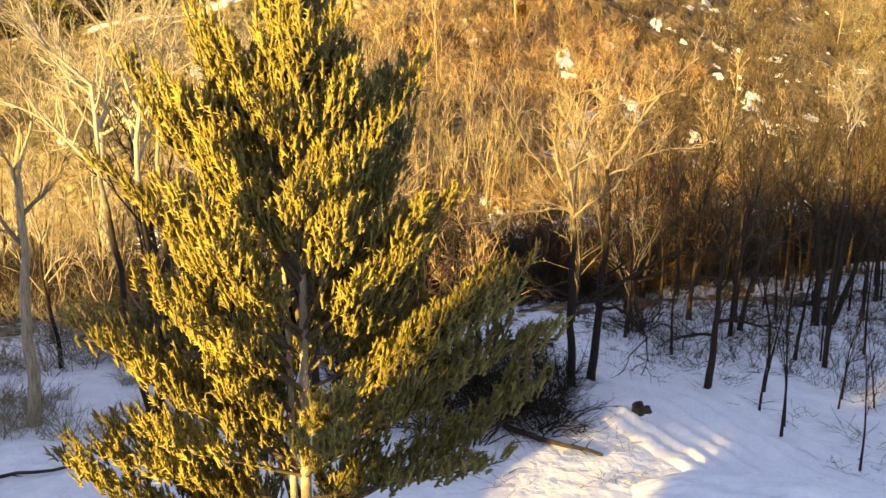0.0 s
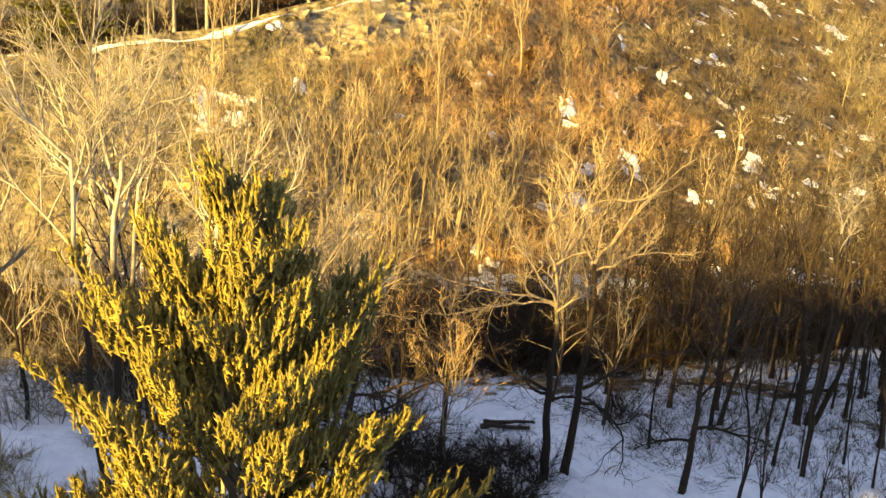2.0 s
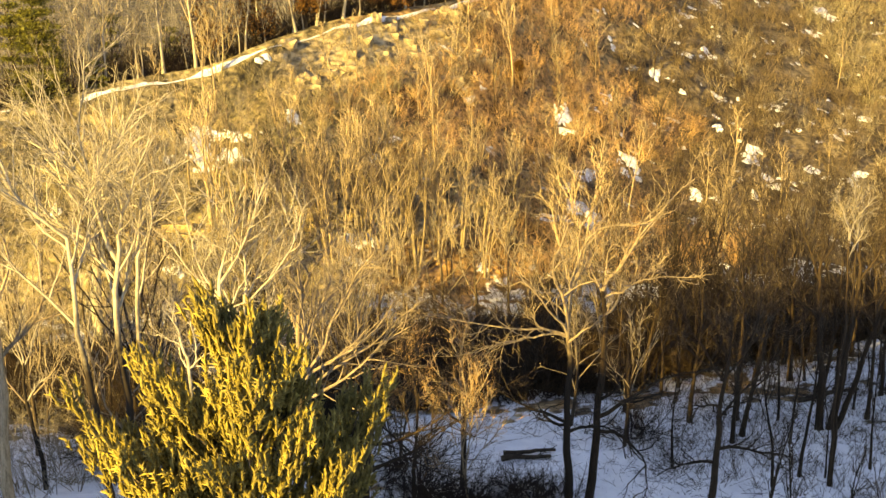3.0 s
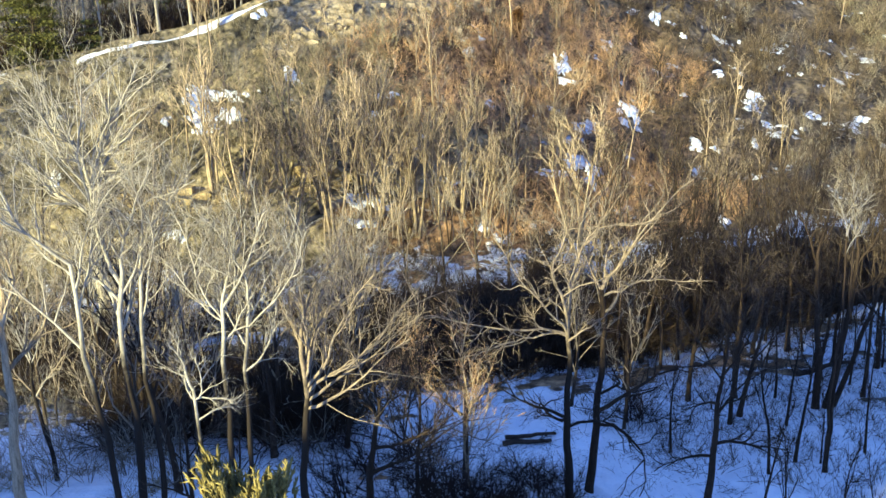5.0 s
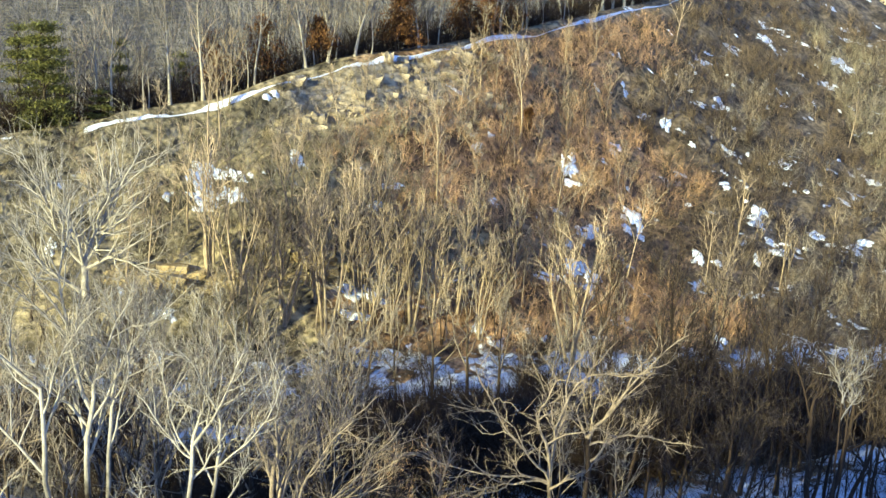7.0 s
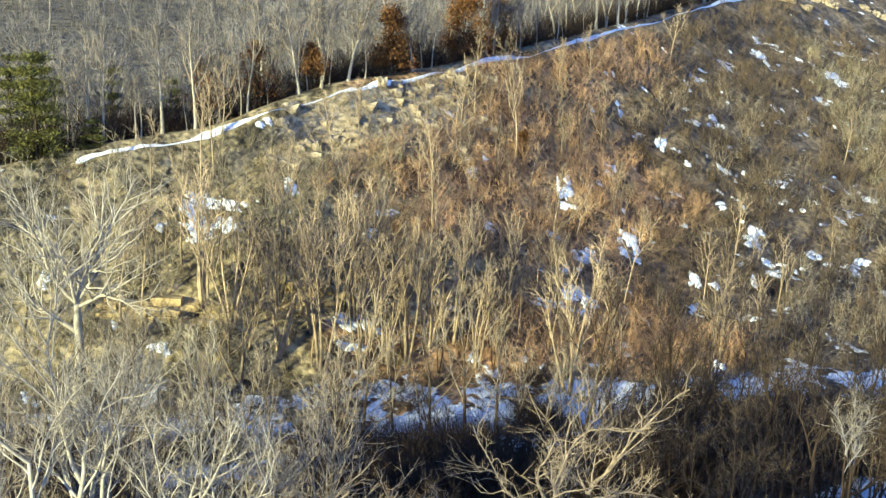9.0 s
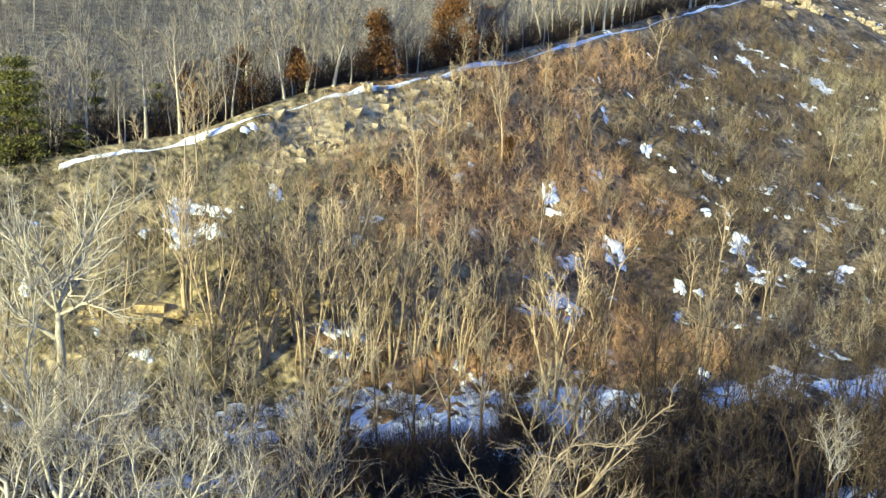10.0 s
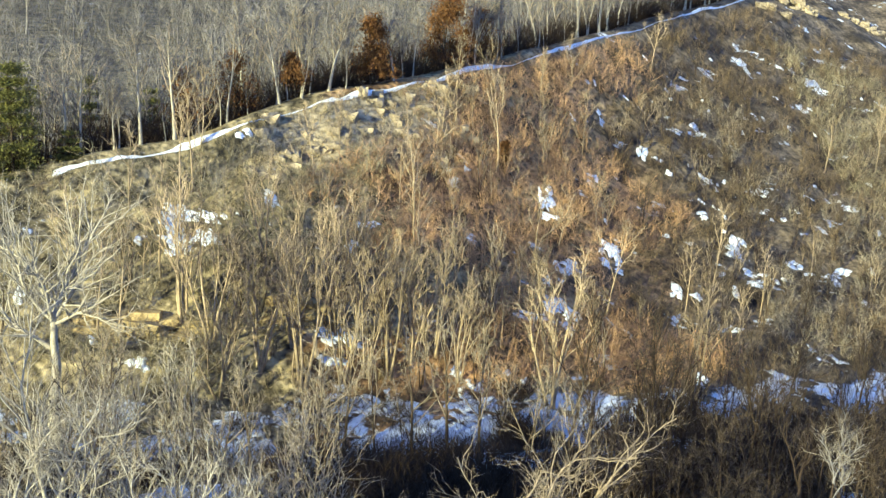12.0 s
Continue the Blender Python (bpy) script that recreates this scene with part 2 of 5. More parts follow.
def ground_material():
    """Snow on the flat, leaf litter and dry grass on the hillside, each showing through the other in patches."""
    m = bpy.data.materials.new("snowy_ground")
    m.use_nodes = True
    nd, ln = m.node_tree.nodes, m.node_tree.links
    bsdf = nd["Principled BSDF"]
    co = nd.new("ShaderNodeTexCoord")

    def noise_of(scale, detail=6.0, stretch=None):
        n = nd.new("ShaderNodeTexNoise")
        n.inputs["Scale"].default_value, n.inputs["Detail"].default_value = scale, detail
        src = co.outputs["Object"]
        if stretch:
            mp = nd.new("ShaderNodeMapping")
            mp.inputs["Scale"].default_value = stretch
            ln.new(src, mp.inputs["Vector"])
            src = mp.outputs["Vector"]
        ln.new(src, n.inputs["Vector"])
        return n.outputs["Fac"]

    def ranged(v, a, b, lo=0.0, hi=1.0):
        r = nd.new("ShaderNodeMapRange")
        for k, x in (("From Min", a), ("From Max", b), ("To Min", lo), ("To Max", hi)):
            r.inputs[k].default_value = x
        ln.new(v, r.inputs["Value"])
        return r.outputs["Result"]

    def mixed(f, a, b):
        x = nd.new("ShaderNodeMix")
        x.data_type = "RGBA"
        ln.new(f, x.inputs[0])
        for k, v in ((6, a), (7, b)):
            if isinstance(v, tuple):
                x.inputs[k].default_value = (*v, 1)
            else:
                ln.new(v, x.inputs[k])
        return x.outputs[2]

    def maths(op, a, b):
        x = nd.new("ShaderNodeMath")
        x.operation = op
        for k, v in enumerate((a, b)):
            if isinstance(v, float):
                x.inputs[k].default_value = v
            else:
                ln.new(v, x.inputs[k])
        return x.outputs[0]

    at = nd.new("ShaderNodeAttribute")
    at.attribute_name = "cover"
    mid, fine = noise_of(0.16, 8), noise_of(1.1, 9)
    rusty = mixed(ranged(fine, 0.35, 0.65), (0.06, 0.034, 0.018), (0.42, 0.25, 0.12))
    straw = mixed(ranged(fine, 0.35, 0.65), (0.05, 0.04, 0.022), (0.36, 0.288, 0.16))
    west = nd.new("ShaderNodeAttribute")
    west.attribute_name = "west"
    litter = mixed(ranged(maths("ADD", noise_of(0.045, 4), west.outputs["Fac"]), 0.42, 0.58), rusty, straw)
    east = nd.new("ShaderNodeAttribute")
    east.attribute_name = "east"
    grey = mixed(ranged(fine, 0.35, 0.65), (0.05, 0.038, 0.025), (0.18, 0.137, 0.09))
    litter = mixed(ranged(maths("ADD", maths("MULTIPLY", mid, 0.8), east.outputs["Fac"]), 0.55, 0.95), litter, grey)
    shade = nd.new("ShaderNodeHueSaturation")
    ln.new(ranged(noise_of(0.24, 9), 0.38, 0.60, 0.35, 1.4), shade.inputs["Value"])
    ln.new(litter, shade.inputs["Color"])
    litter = shade.outputs["Color"]
    bare = nd.new("ShaderNodeAttribute")
    bare.attribute_name = "bare"
    sand = mixed(ranged(noise_of(0.7, 9, (1, 1, 2.5)), 0.36, 0.62), (0.13, 0.103, 0.066), (0.45, 0.365, 0.235))
    litter = mixed(ranged(maths("ADD", maths("MULTIPLY", noise_of(0.35, 6), 0.9), bare.outputs["Fac"]), 0.75, 0.95), litter, sand)
    white = mixed(ranged(noise_of(0.9), 0.4, 0.65), (0.74, 0.76, 0.80), (0.86, 0.87, 0.89))
    patch = maths("ADD", maths("MULTIPLY", mid, 0.7), maths("MULTIPLY", noise_of(0.75, 8), 0.3))
    share = maths("ADD", patch, maths("SUBTRACT", at.outputs["Fac"], 0.5))
    snow = ranged(share, 0.49, 0.515)
    ln.new(mixed(snow, litter, white), bsdf.inputs["Base Color"])
    bsdf.inputs["Roughness"].default_value, bsdf.inputs["Specular IOR Level"].default_value = 0.85, 0.25
    b = nd.new("ShaderNodeBump")
    b.inputs["Strength"].default_value, b.inputs["Distance"].default_value = 0.9, 0.35
    ln.new(maths("ADD", fine, maths("MULTIPLY", snow, 0.6)), b.inputs["Height"])
    ln.new(b.outputs["Normal"], bsdf.inputs["Normal"])
    return m


def build_ground():
    xs = spread(-2600, -128, 120, 2600, 190, 22)
    ys = spread(-2600, -84, 320, 3600, 300, 22)
    gx, gy = np.meshgrid(xs, ys)
    gz = height(gx, gy)
    nx = len(xs)
    idx = np.arange(len(ys) * nx).reshape(len(ys), nx)
    quads = np.stack([idx[:-1, :-1], idx[:-1, 1:], idx[1:, 1:], idx[1:, :-1]], -1).reshape(-1, 4)
    me = mesh_of("ground", np.stack([gx, gy, gz], -1).reshape(-1, 3), [quads], [ground_material()])
    xc = np.clip(gx, -68, 120)
    v = (gy - foot_y(xc)) / (rim_y(xc) - foot_y(xc))
    cover = 0.74 - 0.20 * smooth((gy - 62) / 25) - 0.06 * smooth((-gx + 4) / 8)
    on_hill = smooth(v * 14 + 0.3)
    hill = 0.36 + 0.02 * smooth((gx - 5) / 40)
    cover = cover * (1 - on_hill) + hill * on_hill
    cover = cover + 0.05 * smooth((gy - 100) / 5) * smooth((-v) / 0.05) * smooth((gx + 28) / 8) * smooth((14 - gx) / 8)
    cover = np.where(v > 1.01, 0.33, cover) - 0.45 * creek_bank(gx, gy)
    at = me.attributes.new("cover", "FLOAT", "POINT")
    at.data.foreach_set("value", cover.astype(np.float32).ravel())
    at = me.attributes.new("east", "FLOAT", "POINT")
    at.data.foreach_set("value", (0.75 * smooth((gx - 12) / 40)).astype(np.float32).ravel())
    bare = smooth((gx + 26) / 5) * smooth((4 - gx) / 5) * smooth((v - 0.58) / 0.16) * smooth((1.0 - v) / 0.06)
    bare = np.maximum(bare, np.exp(-(((gx + 33) / 7) ** 2) - ((gy - 124.5 - 0.3 * (gx + 33)) / 2.6) ** 2))
    bare = np.maximum(bare, np.exp(-(((gx + 9) / 14) ** 2) - ((gy - 134.5 - 0.4 * (gx + 9)) / 5.5) ** 2))
    at = me.attributes.new("bare", "FLOAT", "POINT")
    at.data.foreach_set("value", (0.6 * bare).astype(np.float32).ravel())
    at = me.attributes.new("west", "FLOAT", "POINT")
    at.data.foreach_set("value", (0.25 * smooth((-gx - 10) / 12)).astype(np.float32).ravel())
    return thing("ground", "snow-covered valley floor and leaf-littered hillside", "ground", kind="structure", mesh=me)


build_ground()

# ---- branches ----


class Wood:
    """Collects tapering tubes and pointed twigs for one mesh."""

    def __init__(self):
        self.v, self.q, self.t, self.n = [], [], [], 0

    def tube(self, pts, radii, sides=6, cap=False):
        pts, radii = np.asarray(pts, float), np.asarray(radii, float)
        d = np.gradient(pts, axis=0)
        d /= np.linalg.norm(d, axis=1)[:, None] + 1e-9
        ref = np.array([0.0, 1.0, 0.0]) if abs(d[0][2]) > 0.7 else np.array([0.0, 0.0, 1.0])
        a = np.cross(d, ref)
        a /= np.linalg.norm(a, axis=1)[:, None] + 1e-9
        b = np.cross(d, a)
        w = np.arange(sides) * 2 * np.pi / sides
        ring = pts[:, None] + radii[:, None, None] * (a[:, None] * np.cos(w)[None, :, None] + b[:, None] * np.sin(w)[None, :, None])
        k = len(pts)
        i = np.arange(k * sides).reshape(k, sides) + self.n
        j = np.roll(i, -1, 1)
        self.q.append(np.stack([i[:-1], j[:-1], j[1:], i[1:]], -1).reshape(-1, 4))
        self.v.append(ring.reshape(-1, 3))
        self.n += k * sides
        if cap:
            for ends, rows in ((pts[0], i[0]), (pts[-1], i[-1])):
                self.v.append(ends[None])
                self.t.append(np.stack([rows, np.roll(rows, -1), np.full(sides, self.n)], 1))
                self.n += 1

    def spikes(self, start, way, thick):
        """Three-sided points from start along way."""
        start, way = np.asarray(start, float), np.asarray(way, float)
        thick = np.broadcast_to(thick, len(start))
        a = np.cross(way, np.array([0.31, 0.87, 0.39]))
        a /= np.linalg.norm(a, axis=1)[:, None] + 1e-9
        b = np.cross(way, a)
        b /= np.linalg.norm(b, axis=1)[:, None] + 1e-9
        r = thick[:, None]
        v = np.stack([start + a * r, start + (-0.5 * a + 0.866 * b) * r, start + (-0.5 * a - 0.866 * b) * r, start + way], 1)
        i = np.arange(len(start))[:, None] * 4 + self.n
        self.t.append(np.concatenate([i + [0, 1, 3], i + [1, 2, 3], i + [2, 0, 3]]))
        self.v.append(v.reshape(-1, 3))
        self.n += 4 * len(start)

    def leaves(self, centre, along, size):
        """Small folded leaves: two triangles with a crease."""
        across = np.cross(along, np.array([0.2, 0.5, 0.84]))
        across /= np.linalg.norm(across, axis=1)[:, None] + 1e-9
        up = np.cross(along, across)
        s = np.broadcast_to(size, len(centre))[:, None]
        v = np.stack([centre - along * s, centre + across * s * 0.6 + up * s * 0.25, centre + along * s, centre - across * s * 0.6 + up * s * 0.25], 1)
        i = np.arange(len(centre))[:, None] * 4 + self.n
        self.t.append(np.concatenate([i + [0, 1, 2], i + [0, 2, 3]]))
        self.v.append(v.reshape(-1, 3))
        self.n += 4 * len(centre)

    def take(self, other):
        self.v += other.v
        self.q += [f + self.n for f in other.q]
        self.t += [f + self.n for f in other.t]
        self.n += other.n

    def mesh(self, name, mat):
        return mesh_of(name, np.concatenate(self.v), [np.concatenate(f) for f in (self.q, self.t) if f], [mat])


def joined(name, pairs):
    """One mesh out of several woods, each with its own material."""
    v, q, t, n, iq, it = [], [], [], 0, [], []
    for k, (w, _) in enumerate(pairs):
        v += w.v
        q += [f + n for f in w.q]
        t += [f + n for f in w.t]
        iq += [np.full(len(f), k) for f in w.q]
        it += [np.full(len(f), k) for f in w.t]
        n += w.n
    return mesh_of(name, np.concatenate(v), [np.concatenate(f) for f in (q, t) if f], [m for _, m in pairs], np.concatenate(iq + it))


def unit(v):
    return v / (np.linalg.norm(v) + 1e-9)


def curve(rng, start, way, length, n, bend=0.15, lift=0.0):
    pts, d, step = [np.array(start, float)], unit(np.array(way, float)), length / n
    for _ in range(n):
        d = unit(d + rng.normal(0, bend, 3) + np.array([0, 0, lift]))
        pts.append(pts[-1] + d * step)
    return np.array(pts)


def along(pts, f):
    x = f * (len(pts) - 1)
    i = min(int(x), len(pts) - 2)
    return pts[i] + (pts[i + 1] - pts[i]) * (x - i), unit(pts[i + 1] - pts[i])


def turned(rng, d, angle):
    side = unit(np.cross(d, rng.normal(0, 1, 3)))
    return unit(d * math.cos(angle) + side * math.sin(angle))


def twigs_on(rng, wood, limbs, per_metre, length, thick, shoots=(0.4, 0.75)):
    starts, ways = [], []
    for pts, lo in limbs:
        size = np.linalg.norm(np.diff(pts, axis=0), axis=1).sum()
        for _ in range(max(1, int(size * per_metre + rng.uniform(0, 1)))):
            p, d = along(pts, rng.uniform(lo, 1.0))
            w = turned(rng, d, rng.uniform(0.35, 0.95)) + np.array([0, 0, 0.15])
            starts.append(p)
            ways.append(unit(w) * length * rng.uniform(0.5, 1.3))
    starts, ways = np.array(starts), np.array(ways)
    wood.spikes(starts, ways, thick)
    for f in shoots:
        jit = rng.normal(0, 0.45, ways.shape) * np.linalg.norm(ways, axis=1)[:, None]
        wood.spikes(starts + ways * f, (ways * 0.5 + jit * 0.6), thick * 0.7)


def bare_tree(rng, tall, girth, clear=0.35, limbs=9, spread_angle=0.75, stems=1, twig=2.0, limb_len=0.45, subs=4, fine=0.9, thick=0.016, sides=6, tips3=1, steps=(10, 5, 3, 4), least=0.03):
    """A leafless tree: its stems, its limbs and its fine twigs."""
    trunk, boughs, sprigs = Wood(), Wood(), Wood()
    tips = []
    for k in range(stems):
        a = rng.uniform(0, 6.28)
        out = 0.0 if stems == 1 else girth * 0.9
        tilt = 0.0 if stems == 1 else rng.uniform(0.08, 0.3)
        h = tall * (1 if k == 0 else rng.uniform(0.7, 0.95))
        pts = curve(rng, (out * math.cos(a), out * math.sin(a), -0.4), (tilt * math.cos(a), tilt * math.sin(a), 1), h * 0.95, steps[0], 0.045, 0.02)
        f = np.linspace(0, 1, len(pts))
        r = girth * (0.75 if stems > 1 else 1) * (1 - 0.93 * f**0.9)
        r[0] *= 1.35
        trunk.tube(pts, np.maximum(r, 0.02), sides)
        tips.append((pts, 0.85))
        for i in range(limbs):
            at = clear + (0.97 - clear) * (i + rng.uniform(0, 0.8)) / limbs
            p, d = along(pts, at)
            az = i * 2.4 + a + rng.uniform(-0.4, 0.4)
            ang = spread_angle * rng.uniform(0.6, 1.15) * (1.15 - 0.45 * at)
            way = unit(np.array([math.cos(az) * math.sin(ang), math.sin(az) * math.sin(ang), math.cos(ang)]))
            size = tall * limb_len * (1.1 - 0.75 * (at - clear) / (1 - clear)) * rng.uniform(0.75, 1.15)
            lp = curve(rng, p, way, size, steps[1], 0.12, 0.07)
            r0 = min(np.interp(at, f, r) * 0.62, 0.02 + size * 0.022)
            boughs.tube(lp, np.maximum(r0 * np.linspace(1, 0.14, len(lp)), least * 0.8), steps[3])
            tips.append((lp, 0.3))
            for j in range(subs):
                fs = 0.22 + 0.75 * (j + rng.uniform(0, 0.9)) / subs
                q, e = along(lp, min(fs, 0.98))
                sp = curve(rng, q, turned(rng, e, rng.uniform(0.45, 0.95)) + np.array([0, 0, 0.12]), size * rng.uniform(0.28, 0.5) * (1.25 - fs * 0.6), steps[2], 0.14, 0.07)
                boughs.tube(sp, np.maximum(r0 * (1 - 0.75 * fs) * 0.6, least) * np.linspace(1, 0.4, len(sp)), 3)
                tips.append((sp, 0.1))
                for _ in range(tips3):
                    q2, e2 = along(sp, rng.uniform(0.25, 0.9))
                    tp = curve(rng, q2, turned(rng, e2, rng.uniform(0.4, 0.9)), size * rng.uniform(0.12, 0.25), 2, 0.18, 0.04)
                    boughs.tube(tp, np.maximum(r0 * 0.22, least * 0.75) * np.linspace(1, 0.4, len(tp)), 3)
                    tips.append((tp, 0.0))
    twigs_on(rng, sprigs, tips, twig, fine, thick, (0.55,))
    return trunk, boughs, sprigs


def stand(x, y, turn=0.0, sink=0.15):
    return Matrix.Translation((x, y, float(height(x, y)) - sink)) @ Matrix.Rotation(turn, 4, "Z")


def limbed_tree(name, label, seed, x, y, stems, mats, twig=2.4, bend=0.13):
    """A tree whose great limbs are given: stems of (girth, height, lean in x, lean in y, offset in x, limbs), a limb being
    (height it leaves at, bearing, rise, length, lift)."""
    r = np.random.default_rng(seed)
    ob = thing(name, label, "tree", stand(x, y))
    fine = np.random.default_rng(seed + 500)
    for girth, tall, lx, ly, ox, limbs in stems:
        w = Wood()
        pts = np.array([(ox + lx * z + (0.10 * math.sin(z * 0.8 + ox) + 0.14 * math.sin(z * 0.33 + seed) + 0.05 * math.sin(z * 1.9 + seed * 2)) * min(1, z / 4 + 0.1), ly * z + 0.10 * math.cos(z * 0.6), z) for z in np.linspace(-0.4, tall, 14)])
        f = np.linspace(0, 1, 14)
        rad = girth * (1 - 0.6 * f)
        rad[0] *= 1.4
        w.tube(pts, rad, 9, cap=True)
        part("trunk", w.mesh(name + "_trunk", mats[0]), ob)
        top = (tall, math.degrees(math.atan2(ly, lx)) if lx or ly else 90, 80, max(3.0, tall * 0.3), 0.02)
        for z0, az, rise, length, lift in ([] if any(l[0] > tall - 0.6 and l[2] >= 68 for l in limbs) else [top]) + limbs:
            carry = rise >= 68 and z0 > tall - 0.6
            at = 0.999 if carry else min(0.97, (z0 + 0.4) / (tall + 0.4))
            p, _ = along(pts, at)
            a, e = radians(az + r.normal(0, 7)), radians(rise)
            lp = curve(r, p, (math.cos(a) * math.cos(e), math.sin(a) * math.cos(e), math.sin(e)), length, 11, bend, lift + 0.01)
            r0 = np.interp(at, f, rad) if carry else min(np.interp(at, f, rad) * 0.66, 0.04 + length * (0.034 if girth > 0.5 else 0.0125 if mats[1] is BARK_SAND else 0.0165))
            lw = Wood()
            lw.tube(lp, np.maximum(r0 * np.linspace(1, 0.2, len(lp)) ** 1.25, 0.03), 7)
            # low limbs take trunk bark and brown twigs: shade put into their colour
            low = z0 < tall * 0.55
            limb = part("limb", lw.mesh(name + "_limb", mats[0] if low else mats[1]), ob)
            ends, spray, sprigs = [(lp, 0.35)], Wood(), Wood()
            forks = int(3 + length * (0.85 if mats[1] is BARK_SAND else 1.3))
            for j in range(forks):
                fs = 0.14 + 0.84 * (j + r.uniform(0, 0.8)) / forks
                q, e2 = along(lp, min(fs, 0.98))
                size = length * r.uniform(0.22, 0.62) * (1.2 - fs * 0.5)
                sp = curve(r, q, turned(r, e2, r.uniform(0.4, 1.0)) + np.array([0, 0, 0.15]), size, 6, 0.03 + bend, 0.05)
                rs = max(r0 * (1 - 0.75 * fs) * r.uniform(0.4, 0.75), 0.026)
                spray.tube(sp, rs * np.linspace(1, 0.25, len(sp)), 5)
                ends.append((sp, 0.1))
                for _ in range(3):
                    q2, e3 = along(sp, r.uniform(0.2, 0.95))
                    tp = curve(r, q2, turned(r, e3, r.uniform(0.4, 0.95)) + np.array([0, 0, 0.1]), size * r.uniform(0.3, 0.55), 3, 0.2, 0.04)
                    spray.tube(tp, max(rs * 0.45, 0.016) * np.linspace(1, 0.35, len(tp)), 3)
                    ends.append((tp, 0.0))
            twigs_on(fine, sprigs, ends, twig * (0.7 if low else 1.0), 0.75, 0.012)
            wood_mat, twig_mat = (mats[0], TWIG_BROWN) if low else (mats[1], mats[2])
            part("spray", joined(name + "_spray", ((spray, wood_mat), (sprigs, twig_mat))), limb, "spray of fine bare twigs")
    return ob


def plant(name, label, woods, mats, x, y, group="", category="tree"):
    """Stands a tree of those three woods on the ground, under an Empty at its base."""
    ob = thing(name, label, category, stand(x, y), group)
    part("trunk", woods[0].mesh(name + "_trunk", mats[0]), ob)
    part("crown", joined(name + "_crown", ((woods[1], mats[1]), (woods[2], mats[2]))), ob)
    return ob


PALE = (BARK_SHADE_FOOT, BARK_PALE, TWIG_GREY)
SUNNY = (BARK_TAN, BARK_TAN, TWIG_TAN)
SHADE_FOOT = (BARK_SHADE_LOW, BARK_SAND, TWIG_TAN)
# whole trunk near-black, standing for the shade below the lit limbs
SHADE_TRUNK = (BARK_DARK, BARK_SAND, TWIG_TAN)
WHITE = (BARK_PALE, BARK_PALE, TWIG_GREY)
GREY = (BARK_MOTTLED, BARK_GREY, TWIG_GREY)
# darker counterparts of the sunny set, with shade put into bark and twigs
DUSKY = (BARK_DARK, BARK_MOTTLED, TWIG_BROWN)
SHADED = (BARK_DARK, BARK_DARK, TWIG_BROWN)

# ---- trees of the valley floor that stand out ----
limbed_tree("sycamore", "bare tree with a shade-darkened trunk and pale twisting limbs", 11, 6.8, 59.5, [
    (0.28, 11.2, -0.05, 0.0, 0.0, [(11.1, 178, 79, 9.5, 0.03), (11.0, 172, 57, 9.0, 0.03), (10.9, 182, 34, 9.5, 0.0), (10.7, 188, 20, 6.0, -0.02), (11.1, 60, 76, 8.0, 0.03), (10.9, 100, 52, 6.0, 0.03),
                                   (10.4, 300, 40, 4.5, 0.03), (5.8, 180, 33, 5.5, -0.08), (5.7, 190, 15, 5.0, -0.05), (5.2, 10, 28, 4.5, -0.08)])], SHADE_FOOT, 1.3, 0.24)
limbed_tree("sycamore", "bare tree with a shade-darkened trunk forking low over snow", 12, 8.0, 60.7, [
    (0.28, 13.0, 0.045, 0.0, 0.0, [(12.9, 10, 72, 8.0, 0.02), (12.8, 0, 50, 7.0, 0.02), (12.8, 165, 60, 4.0, 0.03), (12.4, 80, 48, 4.5, 0.04), (5.6, 0, 24, 7.5, -0.055), (4.8, 6, 18, 6.0, -0.06), (6.6, 350, 30, 5.0, -0.04), (11.6, 355, 34, 5.0, 0.02)])], SHADE_TRUNK, 1.3, 0.22)
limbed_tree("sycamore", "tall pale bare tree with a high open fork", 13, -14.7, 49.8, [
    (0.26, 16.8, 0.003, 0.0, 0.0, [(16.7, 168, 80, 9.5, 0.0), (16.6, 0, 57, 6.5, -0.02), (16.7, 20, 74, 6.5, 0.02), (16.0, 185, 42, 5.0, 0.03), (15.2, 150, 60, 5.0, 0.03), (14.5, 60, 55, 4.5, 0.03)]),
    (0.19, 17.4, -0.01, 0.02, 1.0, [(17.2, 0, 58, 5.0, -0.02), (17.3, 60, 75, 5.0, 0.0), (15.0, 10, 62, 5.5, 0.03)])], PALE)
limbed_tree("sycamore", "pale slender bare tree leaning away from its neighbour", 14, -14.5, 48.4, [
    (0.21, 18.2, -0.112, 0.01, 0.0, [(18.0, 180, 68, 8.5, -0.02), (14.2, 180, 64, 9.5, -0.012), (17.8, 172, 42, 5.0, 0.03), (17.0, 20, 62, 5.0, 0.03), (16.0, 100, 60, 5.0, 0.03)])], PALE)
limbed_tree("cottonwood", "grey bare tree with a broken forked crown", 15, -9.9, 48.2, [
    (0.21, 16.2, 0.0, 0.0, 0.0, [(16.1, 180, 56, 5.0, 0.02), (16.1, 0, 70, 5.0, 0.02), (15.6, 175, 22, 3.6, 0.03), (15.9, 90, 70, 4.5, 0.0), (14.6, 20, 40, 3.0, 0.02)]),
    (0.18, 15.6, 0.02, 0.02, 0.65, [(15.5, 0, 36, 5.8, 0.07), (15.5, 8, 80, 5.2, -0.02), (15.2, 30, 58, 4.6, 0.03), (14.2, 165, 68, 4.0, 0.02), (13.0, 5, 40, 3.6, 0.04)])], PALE)
